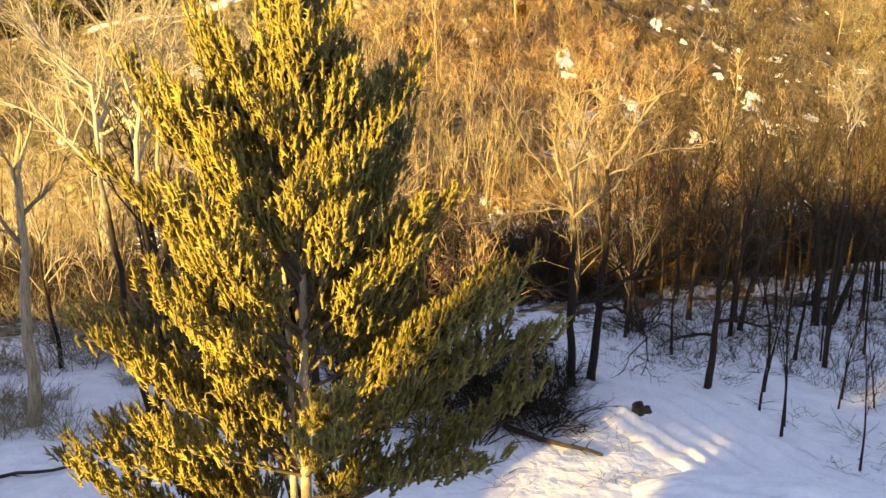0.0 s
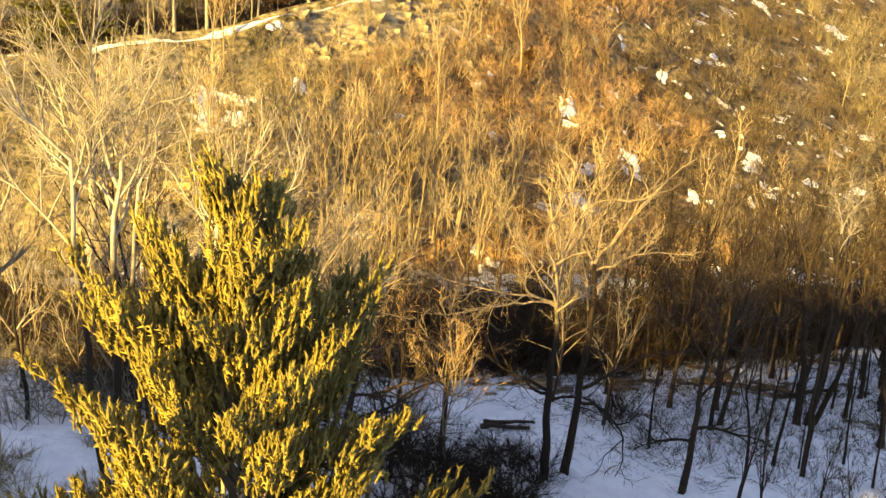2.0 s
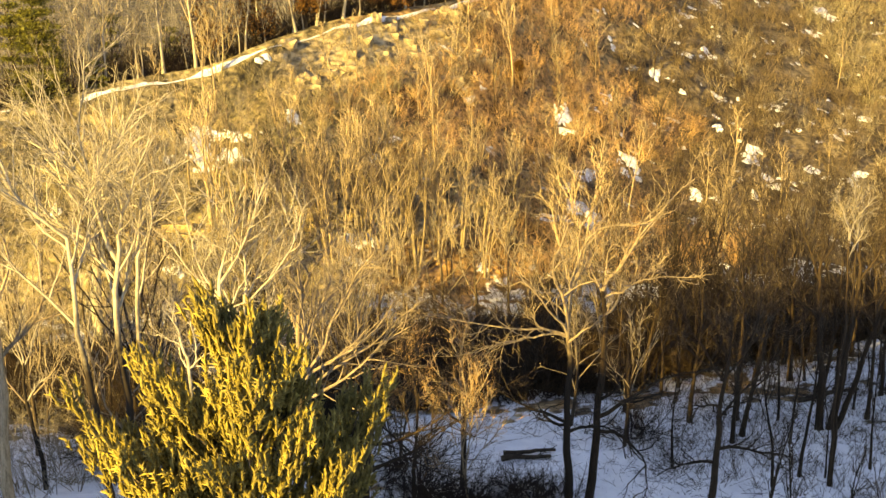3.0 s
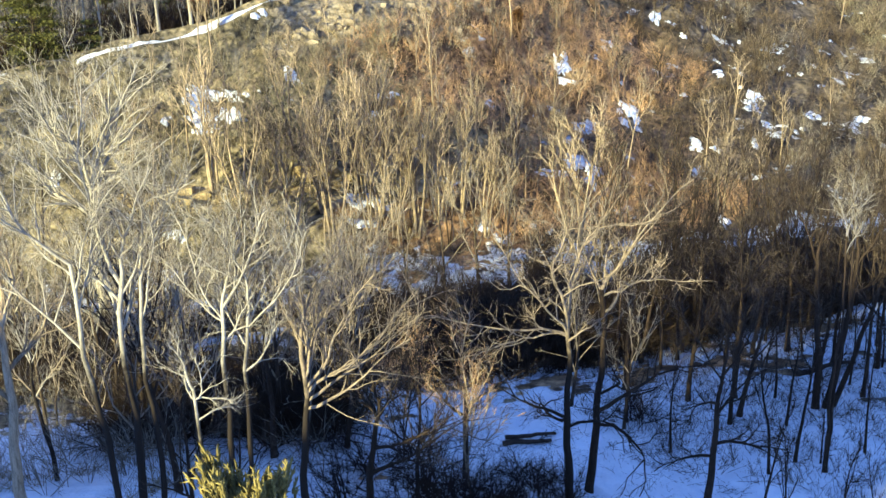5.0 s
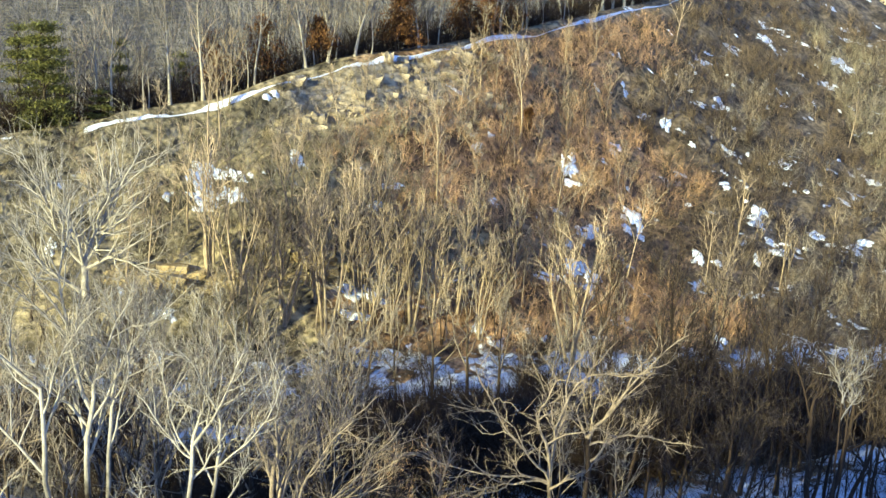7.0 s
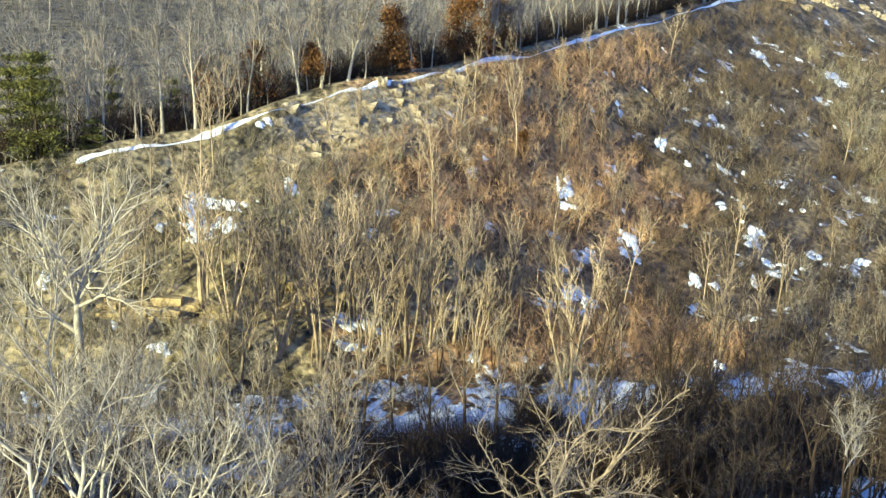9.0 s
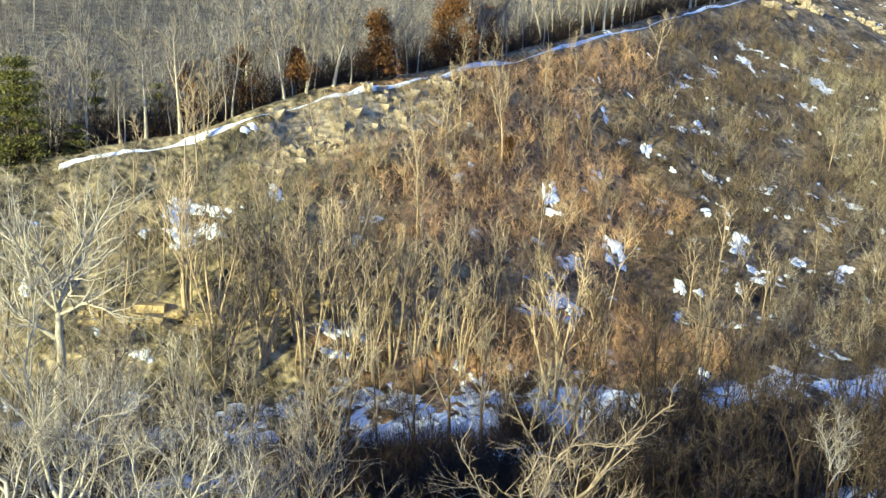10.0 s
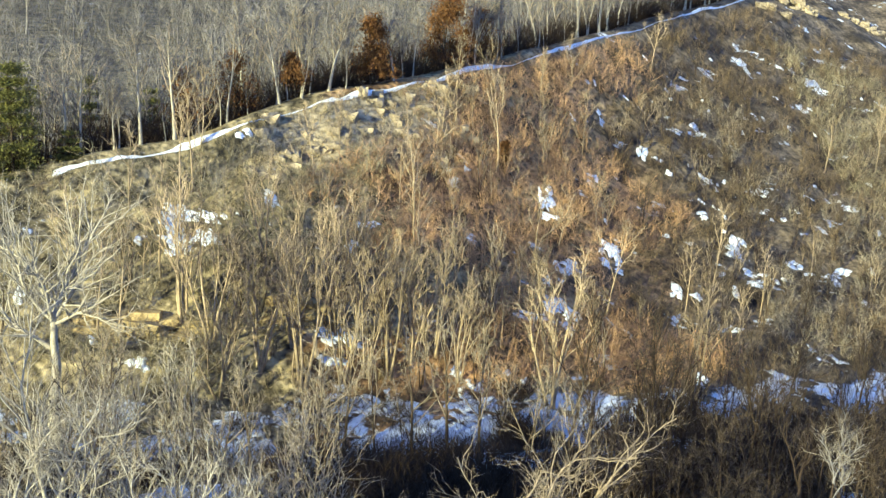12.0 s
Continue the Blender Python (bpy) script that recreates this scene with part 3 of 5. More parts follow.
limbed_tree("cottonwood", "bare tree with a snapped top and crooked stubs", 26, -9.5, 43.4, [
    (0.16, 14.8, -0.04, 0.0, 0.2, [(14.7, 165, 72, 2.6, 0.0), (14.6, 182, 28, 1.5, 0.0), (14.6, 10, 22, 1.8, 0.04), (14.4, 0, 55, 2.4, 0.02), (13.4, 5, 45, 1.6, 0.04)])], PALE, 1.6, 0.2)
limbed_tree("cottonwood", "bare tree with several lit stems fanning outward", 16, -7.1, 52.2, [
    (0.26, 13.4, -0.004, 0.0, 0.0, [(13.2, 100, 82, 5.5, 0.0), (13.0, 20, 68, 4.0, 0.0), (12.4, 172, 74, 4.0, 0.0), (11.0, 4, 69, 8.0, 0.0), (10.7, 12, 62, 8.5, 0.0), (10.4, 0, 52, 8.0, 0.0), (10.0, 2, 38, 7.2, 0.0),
                                   (9.6, 355, 26, 6.5, 0.004), (11.0, 80, 72, 6.5, 0.0), (11.2, 330, 64, 6.0, 0.0)])], SHADE_FOOT, 1.8)
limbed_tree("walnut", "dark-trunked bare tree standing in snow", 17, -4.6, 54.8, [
    (0.28, 8.0, 0.10, 0.0, 0.0, [(4.5, 10, 30, 6.0, -0.03), (7.6, 20, 45, 6.0, 0.03), (7.8, 100, 60, 5.0, 0.02), (7.9, 170, 60, 4.5, 0.03), (6.0, 0, 15, 5.0, 0.02)])], SHADED)
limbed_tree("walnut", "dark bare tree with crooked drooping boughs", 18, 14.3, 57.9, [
    (0.24, 8.5, 0.02, 0.0, 0.0, [(3.4, 185, 20, 3.5, -0.08), (4.2, 0, 25, 4.5, -0.06), (8.3, 20, 65, 5.0, 0.02), (8.0, 170, 60, 5.0, 0.03), (6.0, 10, 35, 4.0, 0.02), (6.6, 190, 30, 3.5, 0.0)])], SHADED)
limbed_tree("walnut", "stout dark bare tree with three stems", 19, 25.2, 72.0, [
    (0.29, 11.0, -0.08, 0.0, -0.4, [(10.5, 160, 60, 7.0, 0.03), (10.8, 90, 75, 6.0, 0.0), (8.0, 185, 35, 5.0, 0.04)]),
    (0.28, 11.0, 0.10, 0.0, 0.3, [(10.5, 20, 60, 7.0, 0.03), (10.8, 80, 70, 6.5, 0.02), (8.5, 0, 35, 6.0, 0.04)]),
    (0.22, 10.0, 0.26, 0.02, 0.7, [(9.5, 10, 50, 6.5, 0.04), (9.8, 270, 65, 5.0, 0.02)])], SHADED)
limbed_tree("cottonwood", "pale brown bare tree beside the snowy clearing", 20, -22.4, 53.2, [
    (0.38, 14.0, 0.05, 0.0, 0.0, [(13.5, 120, 75, 8.0, 0.0), (13.8, 30, 65, 7.0, 0.03), (10.0, 180, 50, 6.5, 0.05), (13.0, 200, 60, 6.0, 0.04), (11.5, 20, 45, 5.5, 0.05)])], SUNNY)
limbed_tree("birch", "thin pale tree with a snapped top", 21, -25.0, 64.5, [
    (0.17, 8.5, -0.06, 0.0, 0.0, [(8.2, 170, 60, 2.5, 0.02), (8.3, 20, 55, 3.0, 0.02), (6.0, 0, 40, 2.0, 0.03)])], PALE)
limbed_tree("sycamore", "large pale bare tree with a heavy arching side limb", 22, -34.4, 104.0, [
    (0.70, 15.4, 0.0, 0.0, 0.0, [(15.1, 178, 50, 13.0, 0.02), (15.3, 20, 72, 12.5, 0.0), (14.6, 0, 34, 10.0, -0.06), (15.0, 90, 66, 9.0, 0.0), (12.0, 183, 36, 10.0, -0.02), (14.8, 300, 55, 8.0, 0.03), (15.2, 150, 70, 10.0, 0.02), (14.9, 10, 52, 10.0, 0.0)])], WHITE, 1.2)
limbed_tree("willow", "slender bare tree with a pale brush of upright twigs", 23, 22.2, 62.0, [
    (0.11, 15.0, lx, ly, lx * 3, [(13.8, a, 82, 2.2, 0.05), (14.5, a + 130, 84, 2.6, 0.05), (14.8, a + 250, 85, 3.0, 0.05)]) for lx, ly, a in ((-0.01, 0.0, 10), (0.02, 0.02, 80))], (BARK_DARK, FAR_TWIG, TWIG_GREY), 2.4)

plant("young_tree", "slender russet-twigged bare tree among dark shrubs", bare_tree(np.random.default_rng(24), 12.0, 0.10, clear=0.25, limbs=12, spread_angle=0.75, stems=2, twig=3.0, limb_len=0.36, subs=4, fine=0.7), (BARK_GREY, BARK_GREY, RUSSET), 1.2, 59.6)
plant("young_tree", "russet-twigged bushy bare tree", bare_tree(np.random.default_rng(25), 10.0, 0.09, clear=0.25, limbs=12, spread_angle=0.8, stems=3, twig=3.0, limb_len=0.36, subs=4, fine=0.7), (BARK_MOTTLED, BARK_MOTTLED, RUSSET), -3.2, 66.0)

# ---- woods: a few kinds, set out again and again ----


def kinds(seed, n, tall, girth, mats, name, label, **options):
    made = []
    for k in range(n):
        r = np.random.default_rng(seed + k)
        made.append(plant(name, label, bare_tree(r, tall * r.uniform(0.85, 1.15), girth * r.uniform(0.8, 1.2), **options), mats, 0, 0))
    return made


def set_out(made, places, group, rng, lo=0.75, hi=1.2):
    """Stands the made trees, and copies of them, at the places."""
    for k, (x, y) in enumerate(places):
        src = made[k % len(made)]
        m = stand(x, y, rng.uniform(0, 6.28)) @ Matrix.Rotation(rng.normal(0, 0.05), 4, "X")
        ob = src if k < len(made) else copy_thing(src, m)
        ob.matrix_world = m @ Matrix.Scale(rng.uniform(lo, hi), 4)
        tagged(ob, group=group)


def scatter(rng, n, box, keep, gap):
    """Up to n places in the box that pass keep(), no two nearer than gap."""
    out = []
    for _ in range(n * 30):
        p = (rng.uniform(box[0], box[1]), rng.uniform(box[2], box[3]))
        if keep(*p) and all((p[0] - q[0]) ** 2 + (p[1] - q[1]) ** 2 > gap * gap for q in out):
            out.append(p)
            if len(out) == n:
                break
    return out


def in_sight(x, y, margin=6):
    return abs(x) < 0.43 * y + margin


# snow on the hillside: x, y, width, depth
LEFT_SNOW = [(-29.8, 138.0, 5.6, 2.6), (-30.9, 135.3, 2.4, 0.8), (-10.5, 129.9, 4.3, 1.7), (-11.6, 125.9, 3.9, 0.6), (-21.0, 144.4, 2.0, 0.7), (-9.0, 147.6, 2.2, 0.9), (-10.3, 142.3, 1.4, 1.1), (-45.4, 124.4, 1.0, 1.7), (-37.0, 122.1, 0.8, 0.8), (-31.3, 120.5, 1.9, 0.8), (-26.0, 151.4, 1.5, 0.6)]
GULLY_SNOW = [(15.9, 168.8, 2.1, 3.0), (16.2, 166.0, 3.3, 0.8), (13.8, 158.2, 1.6, 1.2), (18.0, 155.2, 3.1, 2.8), (14.9, 149.2, 1.1, 1.5), (25.3, 162.5, 2.9, 4.1), (17.3, 145.0, 4.4, 2.2), (17.5, 141.8, 1.1, 1.5), (12.7, 142.1, 4.3, 0.7), (24.5, 181.3, 2.3, 2.3), (3.4, 128.8, 1.6, 0.8), (33.2, 134.3, 1.8, 2.1)]
RIGHT_SNOW = [(34.3, 196.1, 2.0, 3.0), (42.5, 180.6, 1.4, 1.4), (46.0, 173.1, 3.4, 2.6), (47.6, 167.7, 4.4, 0.9), (56.3, 174.1, 2.8, 2.3), (62.7, 174.3, 3.8, 1.9), (34.2, 157.7, 2.0, 1.5), (38.0, 158.1, 1.6, 1.6), (44.3, 162.7, 1.0, 1.5), (82.3, 256.8, 4.7, 3.4), (47.1, 211.3, 2.2, 1.6), (64.1, 252.0, 2.6, 4.5), (55.4, 188.9, 1.5, 2.5), (71.6, 197.5, 3.2, 1.6)]


def off_snow(x, y):
    """Neither on a patch of snow nor close below one, but for a few stems."""
    free = np.ones(np.shape(x), bool)
    for a, b, w, h in LEFT_SNOW + GULLY_SNOW + RIGHT_SNOW:
        free &= (np.abs(x - a) > w * 0.5) | (y < b - h - 1.6) | (y > b + h) | (np.sin(x * 37 + y * 23) > 0.55)
    return free


def clear_of(x, y):
    """Not on or before one of the leafy trees of the rim."""
    return all(abs(x - a) > w or y > b + 3 for a, b, w in ((-11.1, 172.5, 3.0), (-0.3, 187.5, 4.0), (-51.2, 138.5, 4.5)))


def on_slope(x, y):
    return (y - foot_y(x)) / (rim_y(x) - foot_y(x))


rng = np.random.default_rng(7)
slim = kinds(300, 4, 9, 0.11, SHADED, "sapling", "slim dark bare sapling growing out of snow", clear=0.4, limbs=5, spread_angle=0.7, limb_len=0.25, subs=2, twig=1.2, fine=0.6, sides=5)
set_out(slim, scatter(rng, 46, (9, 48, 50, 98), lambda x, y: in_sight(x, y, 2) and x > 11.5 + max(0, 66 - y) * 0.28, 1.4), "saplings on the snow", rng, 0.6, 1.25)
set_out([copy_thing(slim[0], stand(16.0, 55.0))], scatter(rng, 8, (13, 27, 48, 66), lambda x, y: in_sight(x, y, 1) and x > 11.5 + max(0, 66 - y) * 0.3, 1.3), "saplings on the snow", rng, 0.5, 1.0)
shade = kinds(310, 3, 14, 0.22, SHADED, "valley_tree", "bare tree darkened for the shade of the valley", clear=0.35, limbs=9, spread_angle=0.8, subs=4, twig=1.6, thick=0.02)
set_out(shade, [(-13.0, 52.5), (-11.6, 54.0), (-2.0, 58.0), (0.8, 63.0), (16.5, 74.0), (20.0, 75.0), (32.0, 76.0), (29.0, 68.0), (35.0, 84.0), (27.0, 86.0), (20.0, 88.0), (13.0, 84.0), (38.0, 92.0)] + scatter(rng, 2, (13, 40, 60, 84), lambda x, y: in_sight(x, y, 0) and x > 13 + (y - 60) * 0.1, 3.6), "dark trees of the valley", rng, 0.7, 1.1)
valley = kinds(320, 4, 15, 0.2, GREY, "valley_tree", "grey bare deciduous tree on the valley floor", clear=0.3, limbs=9, spread_angle=0.62, subs=4, twig=0.7, fine=0.9, thick=0.026, least=0.034)
set_out(valley, scatter(rng, 58, (-60, 12, 68, 118), lambda x, y: in_sight(x, y) and y < foot_y(x) - 4 and not (-20 < x < 5 and y > 104) and not (-7 < x < 7 and y < 106), 3.8), "woods on the valley floor", rng, 0.5, 0.9)
set_out([copy_thing(valley[1], stand(-6.0, 68.0))], [(-10.0, 101.0), (-4.5, 108.5), (-1.0, 103.0), (2.5, 110.0), (5.5, 105.0), (-8.0, 111.0), (-7.0, 68.0), (-9.5, 66.0), (-12.0, 71.5), (-8.0, 75.0), (-16.0, 66.0), (-19.0, 63.0)], "woods on the valley floor", rng, 0.8, 1.0)
bright = kinds(322, 3, 15, 0.24, (BARK_MOTTLED, BARK_PALE, TWIG_GREY), "valley_tree", "pale-limbed bare tree on the valley floor", clear=0.28, limbs=9, spread_angle=0.6, subs=4, twig=0.7, thick=0.03, least=0.045)
set_out(bright, [(-40.0, 96.0), (-43.5, 108.0), (-27.0, 97.0), (-45.0, 117.0), (-28.0, 84.0), (-20.0, 100.0), (-18.0, 84.0), (-25.0, 108.0)], "woods on the valley floor", rng, 0.7, 1.05)
tall = kinds(325, 3, 16, 0.24, SHADED, "valley_tree", "tall dark bare tree on the valley floor", clear=0.35, limbs=9, spread_angle=0.65, subs=4, twig=1.2, thick=0.026, least=0.034)
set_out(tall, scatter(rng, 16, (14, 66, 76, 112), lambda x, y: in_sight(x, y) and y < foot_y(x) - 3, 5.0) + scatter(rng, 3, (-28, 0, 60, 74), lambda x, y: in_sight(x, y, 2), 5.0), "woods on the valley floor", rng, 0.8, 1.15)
dim = kinds(330, 3, 13, 0.2, SHADED, "valley_tree", "dark brown-twigged bare tree on the valley floor", clear=0.25, limbs=10, spread_angle=0.7, subs=4, twig=1.4, thick=0.028, least=0.036)
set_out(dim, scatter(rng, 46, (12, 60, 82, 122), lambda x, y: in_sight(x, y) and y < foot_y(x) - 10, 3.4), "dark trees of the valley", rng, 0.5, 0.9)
dusk = kinds(335, 3, 14, 0.2, DUSKY, "valley_tree", "bare tree darkened to brown-grey for the shade's edge", clear=0.4, limbs=9, spread_angle=0.6, subs=4, twig=1.2, thick=0.026, least=0.034)
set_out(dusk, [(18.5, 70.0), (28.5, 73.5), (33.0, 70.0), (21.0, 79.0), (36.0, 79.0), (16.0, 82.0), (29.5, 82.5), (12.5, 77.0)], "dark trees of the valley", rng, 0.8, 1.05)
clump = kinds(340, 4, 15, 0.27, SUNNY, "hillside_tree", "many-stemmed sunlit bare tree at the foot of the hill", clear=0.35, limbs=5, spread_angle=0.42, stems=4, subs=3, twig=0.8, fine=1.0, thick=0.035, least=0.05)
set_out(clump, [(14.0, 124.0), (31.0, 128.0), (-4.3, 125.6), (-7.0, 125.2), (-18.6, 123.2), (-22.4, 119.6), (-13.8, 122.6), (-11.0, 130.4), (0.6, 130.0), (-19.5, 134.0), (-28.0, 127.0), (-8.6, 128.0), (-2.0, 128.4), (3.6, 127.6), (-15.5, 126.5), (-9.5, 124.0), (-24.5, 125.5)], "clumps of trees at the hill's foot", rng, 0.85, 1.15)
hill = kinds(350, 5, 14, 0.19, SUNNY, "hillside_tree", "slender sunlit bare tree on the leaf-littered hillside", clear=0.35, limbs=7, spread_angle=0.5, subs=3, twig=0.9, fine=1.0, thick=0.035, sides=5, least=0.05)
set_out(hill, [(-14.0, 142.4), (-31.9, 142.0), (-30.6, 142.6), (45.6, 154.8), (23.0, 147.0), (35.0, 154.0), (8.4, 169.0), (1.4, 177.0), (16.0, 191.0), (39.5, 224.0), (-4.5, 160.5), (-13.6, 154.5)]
        + scatter(rng, 20, (-52, 18, 120, 146), lambda x, y: in_sight(x, y) and 0.02 < on_slope(x, y) < 0.45 and off_snow(x, y), 2.8)
        + scatter(rng, 8, (18, 100, 122, 220), lambda x, y: in_sight(x, y) and 0.0 < on_slope(x, y) < 0.6, 3.4), "trees on the hillside", rng, 0.55, 1.05)
stem = kinds(355, 3, 11, 0.13, (BARK_DARK, BARK_GREY, TWIG_BROWN), "hillside_tree", "dark-stemmed bare tree on the hillside", clear=0.35, limbs=6, spread_angle=0.45, stems=2, subs=2, twig=0.9, fine=1.0, thick=0.035, sides=5, least=0.05)
set_out(stem, scatter(rng, 38, (-46, 90, 120, 220), lambda x, y: in_sight(x, y) and 0.01 < on_slope(x, y) < 0.7 and off_snow(x, y) and (x > 12 or rng.uniform() < 0.6), 3.2), "trees on the hillside", rng, 0.5, 1.05)
set_out([copy_thing(stem[0], stand(-3.0, 127.0))], scatter(rng, 12, (-24, 14, 121, 142), lambda x, y: 0.0 < on_slope(x, y) < 0.35 and off_snow(x, y), 1.8), "trees on the hillside", rng, 0.7, 1.2)
small = kinds(360, 4, 8, 0.09, SUNNY, "small_tree", "small tan-twigged bare tree on the hillside", clear=0.15, limbs=7, spread_angle=0.85, subs=3, twig=1.0, fine=0.9, thick=0.034, sides=4, least=0.04)
set_out(small, scatter(rng, 62, (-60, 24, 120, 220), lambda x, y: in_sight(x, y) and 0.05 < on_slope(x, y) < 0.97 and off_snow(x, y) and not (-24 < x < 2 and on_slope(x, y) > 0.8), 3.2), "small trees on the hillside", rng, 0.5, 1.3)
dull = kinds(365, 3, 8, 0.09, DUSKY, "small_tree", "small brown-twigged bare tree on the hillside", clear=0.15, limbs=7, spread_angle=0.85, subs=3, twig=1.0, fine=0.9, thick=0.034, sides=4, least=0.04)
set_out(dull, scatter(rng, 76, (24, 112, 120, 270), lambda x, y: in_sight(x, y) and 0.05 < on_slope(x, y) < 0.97 and off_snow(x, y), 3.2), "small trees on the hillside", rng, 0.5, 1.4)
edge = kinds(380, 4, 16, 0.27, (BARK_PALE, BARK_GREY, FAR_TWIG), "rim_tree", "tall bare tree at the edge of the wood above the track", clear=0.35, limbs=9, spread_angle=0.55, subs=3, twig=1.2, fine=1.3, thick=0.05, sides=5, least=0.05)
set_out(edge, scatter(rng, 120, (-80, 110, 125, 330), lambda x, y: in_sight(x, y, 10) and 2.2 < y - rim_y(x) < (9 if rng.uniform() < 0.7 else 22) and clear_of(x, y), 2.6), "wood along the rim", rng, 0.65, 1.1)
set_out([copy_thing(edge[0], stand(-44.0, 147.0))], scatter(rng, 62, (-56, 40, 125, 260), lambda x, y: in_sight(x, y, 2) and 2.0 < y - rim_y(x) < 5.5 and clear_of(x, y), 1.5), "wood along the rim", rng, 0.35, 0.75)


def far_woods():
    """The wood beyond the rim as one mesh."""
    r = np.random.default_rng(9)
    flat = []
    for k in range(5):
        t, b, s = bare_tree(r, 16, 0.26, clear=0.3, limbs=9, spread_angle=0.6, subs=2, twig=0.45, fine=2.2, thick=0.09, sides=3, tips3=0, steps=(5, 2, 1, 3), least=0.07)
        t.take(b), t.take(s)
        flat.append((np.concatenate(t.v), np.concatenate(t.q), np.concatenate(t.t)))
    vs, qs, ts, n = [], [], [], 0
    for x, y in scatter(r, 760, (-300, 380, 140, 640), lambda x, y: in_sight(x, y, 15) and y - rim_y(min(x, 120.0)) > 8 + r.uniform(0, 200) * (r.uniform() < 0.45), 2.8):
        v, q, t = flat[r.integers(5)]
        a, s = r.uniform(0, 6.28), r.uniform(0.8, 1.25)
        c, d = math.cos(a) * s, math.sin(a) * s
        vs.append(np.stack([v[:, 0] * c - v[:, 1] * d + x, v[:, 0] * d + v[:, 1] * c + y, v[:, 2] * s + float(height(x, y))], 1))
        qs.append(q + n), ts.append(t + n)
        n += len(v)
    me = mesh_of("far_woods", np.concatenate(vs), [np.concatenate(qs), np.concatenate(ts)], [FAR_TWIG])
    thing("far_woods", "dense grey leafless woods beyond the rim", "woods", kind="stuff", mesh=me)


far_woods()


def leafy_tree(name, label, x, y, wide, tall, skirt, mat, seed, n=7000, cone=0.5, tiers=0, leaf=(0.12, 0.24)):
    """A tree that keeps its foliage: a stem, boughs and a crown of many small leaves in uneven clumps, or in tiers."""
    r = np.random.default_rng(seed)
    ob = thing(name, label, "tree", stand(x, y))
    w, crown = Wood(), Wood()
    pts = curve(r, (0, 0, -0.3), (0, 0, 1), tall, 8, 0.03, 0.03)
    w.tube(pts, 0.2 * np.linspace(1, 0.1, 9), 6)
    centres = []
    for k in range(90 if tiers else 60):
        f = r.uniform(0, 1) ** 1.2
        if tiers:
            f = (int(f * tiers) + r.normal(0.3, 0.08)) / tiers
        z = skirt + (tall - skirt) * f
        reach = wide * 0.5 * (max(0.02, 1 - f) ** cone) * r.uniform(0.35, 1.05)
        a = r.uniform(0, 6.28)
        tip = np.array([math.cos(a) * reach, math.sin(a) * reach, z - (0.12 * reach if tiers else 0)])
        w.tube(np.array([pts[min(8, int(8 * max(0, z - reach * 0.5) / tall))], tip]), np.array([0.05, 0.02]), 3)
        centres.append((tip, wide * r.uniform(0.05, 0.12)))
    k = r.integers(0, len(centres), n)
    c = np.array([centres[i][0] for i in k]) + r.normal(0, 1, (n, 3)) * np.array([centres[i][1] for i in k])[:, None] * [1, 1, 0.35 if tiers else 0.8]
    d = r.normal(0, 1, (n, 3)) * [1, 1, 0.5 if tiers else 1]
    crown.leaves(c, d / np.linalg.norm(d, axis=1)[:, None], r.uniform(*leaf, n))
    part("trunk", w.mesh(name + "_trunk", BARK_MOTTLED), ob)
    part("crown", crown.mesh(name + "_crown", mat), ob)
    return ob


for k, (x, y, wide, tall, skirt, n) in enumerate(((-11.1, 172.5, 6.6, 9.8, 1.6, 6500), (-0.3, 187.5, 9.4, 12.0, 1.8, 7500), (-21.4, 162.8, 5.8, 6.2, 2.6, 3000), (-28.5, 158.5, 6.5, 9.5, 3.0, 2600), (-34.3, 154.5, 7.0, 9.0, 3.0, 1800), (5.2, 197.0, 7.0, 9.0, 3.0, 2600))):
    leafy_tree("oak", "rust-brown oak still holding its dead leaves", x, y, wide, tall, skirt, RUST, 60 + k, n, 0.62)
leafy_tree("cedar", "olive-green conifer at the edge of the wood", -51.2, 138.5, 8.5, 13.5, 0.5, CEDAR, 70, 12000, 0.85, 9)
leafy_tree("cedar", "low green cedar beside the track", -45.6, 142.0, 3.6, 4.0, 0.3, CEDAR, 71, 2500, 0.8, 4)
leafy_tree("cedar", "green conifer behind the rim trees", -57.0, 146.0, 7.5, 16.0, 1.0, CEDAR, 72, 8000, 0.85, 9)
for k, (x, y, tall) in enumerate(((-55.0, 155.0, 15.0), (-49.0, 160.0, 15.0), (-61.0, 168.0, 17.0), (-42.0, 166.0, 12.0))):
    leafy_tree("cedar", "green conifer behind the rim trees", x, y, 6.5, tall, 1.5, CEDAR, 75 + k, 4500, 0.9, 8)
# never in view: dense crowns added to dapple the sun on the lane
screen = leafy_tree("cedar", "unseen tall evergreen added on the hill behind to break the sunlight", -67.0, -41.0, 6.5, 17.0, 6.4, CEDAR, 79, 4500, 0.35, 0, (0.22, 0.4))
set_out([screen], [(s * LX + u * LY, s * LY - u * LX) for u, s in zip(np.linspace(-28.4, -22.0, 12), np.tile([-76.0, -71.0, -80.0, -73.5], 3))], "wood on the hill behind", rng, 0.95, 1.1)
leafy_tree("oak", "low russet bush keeping dead leaves", 9.5, 171.0, 2.6, 3.6, 0.3, RUST, 73, 1200, 0.6)


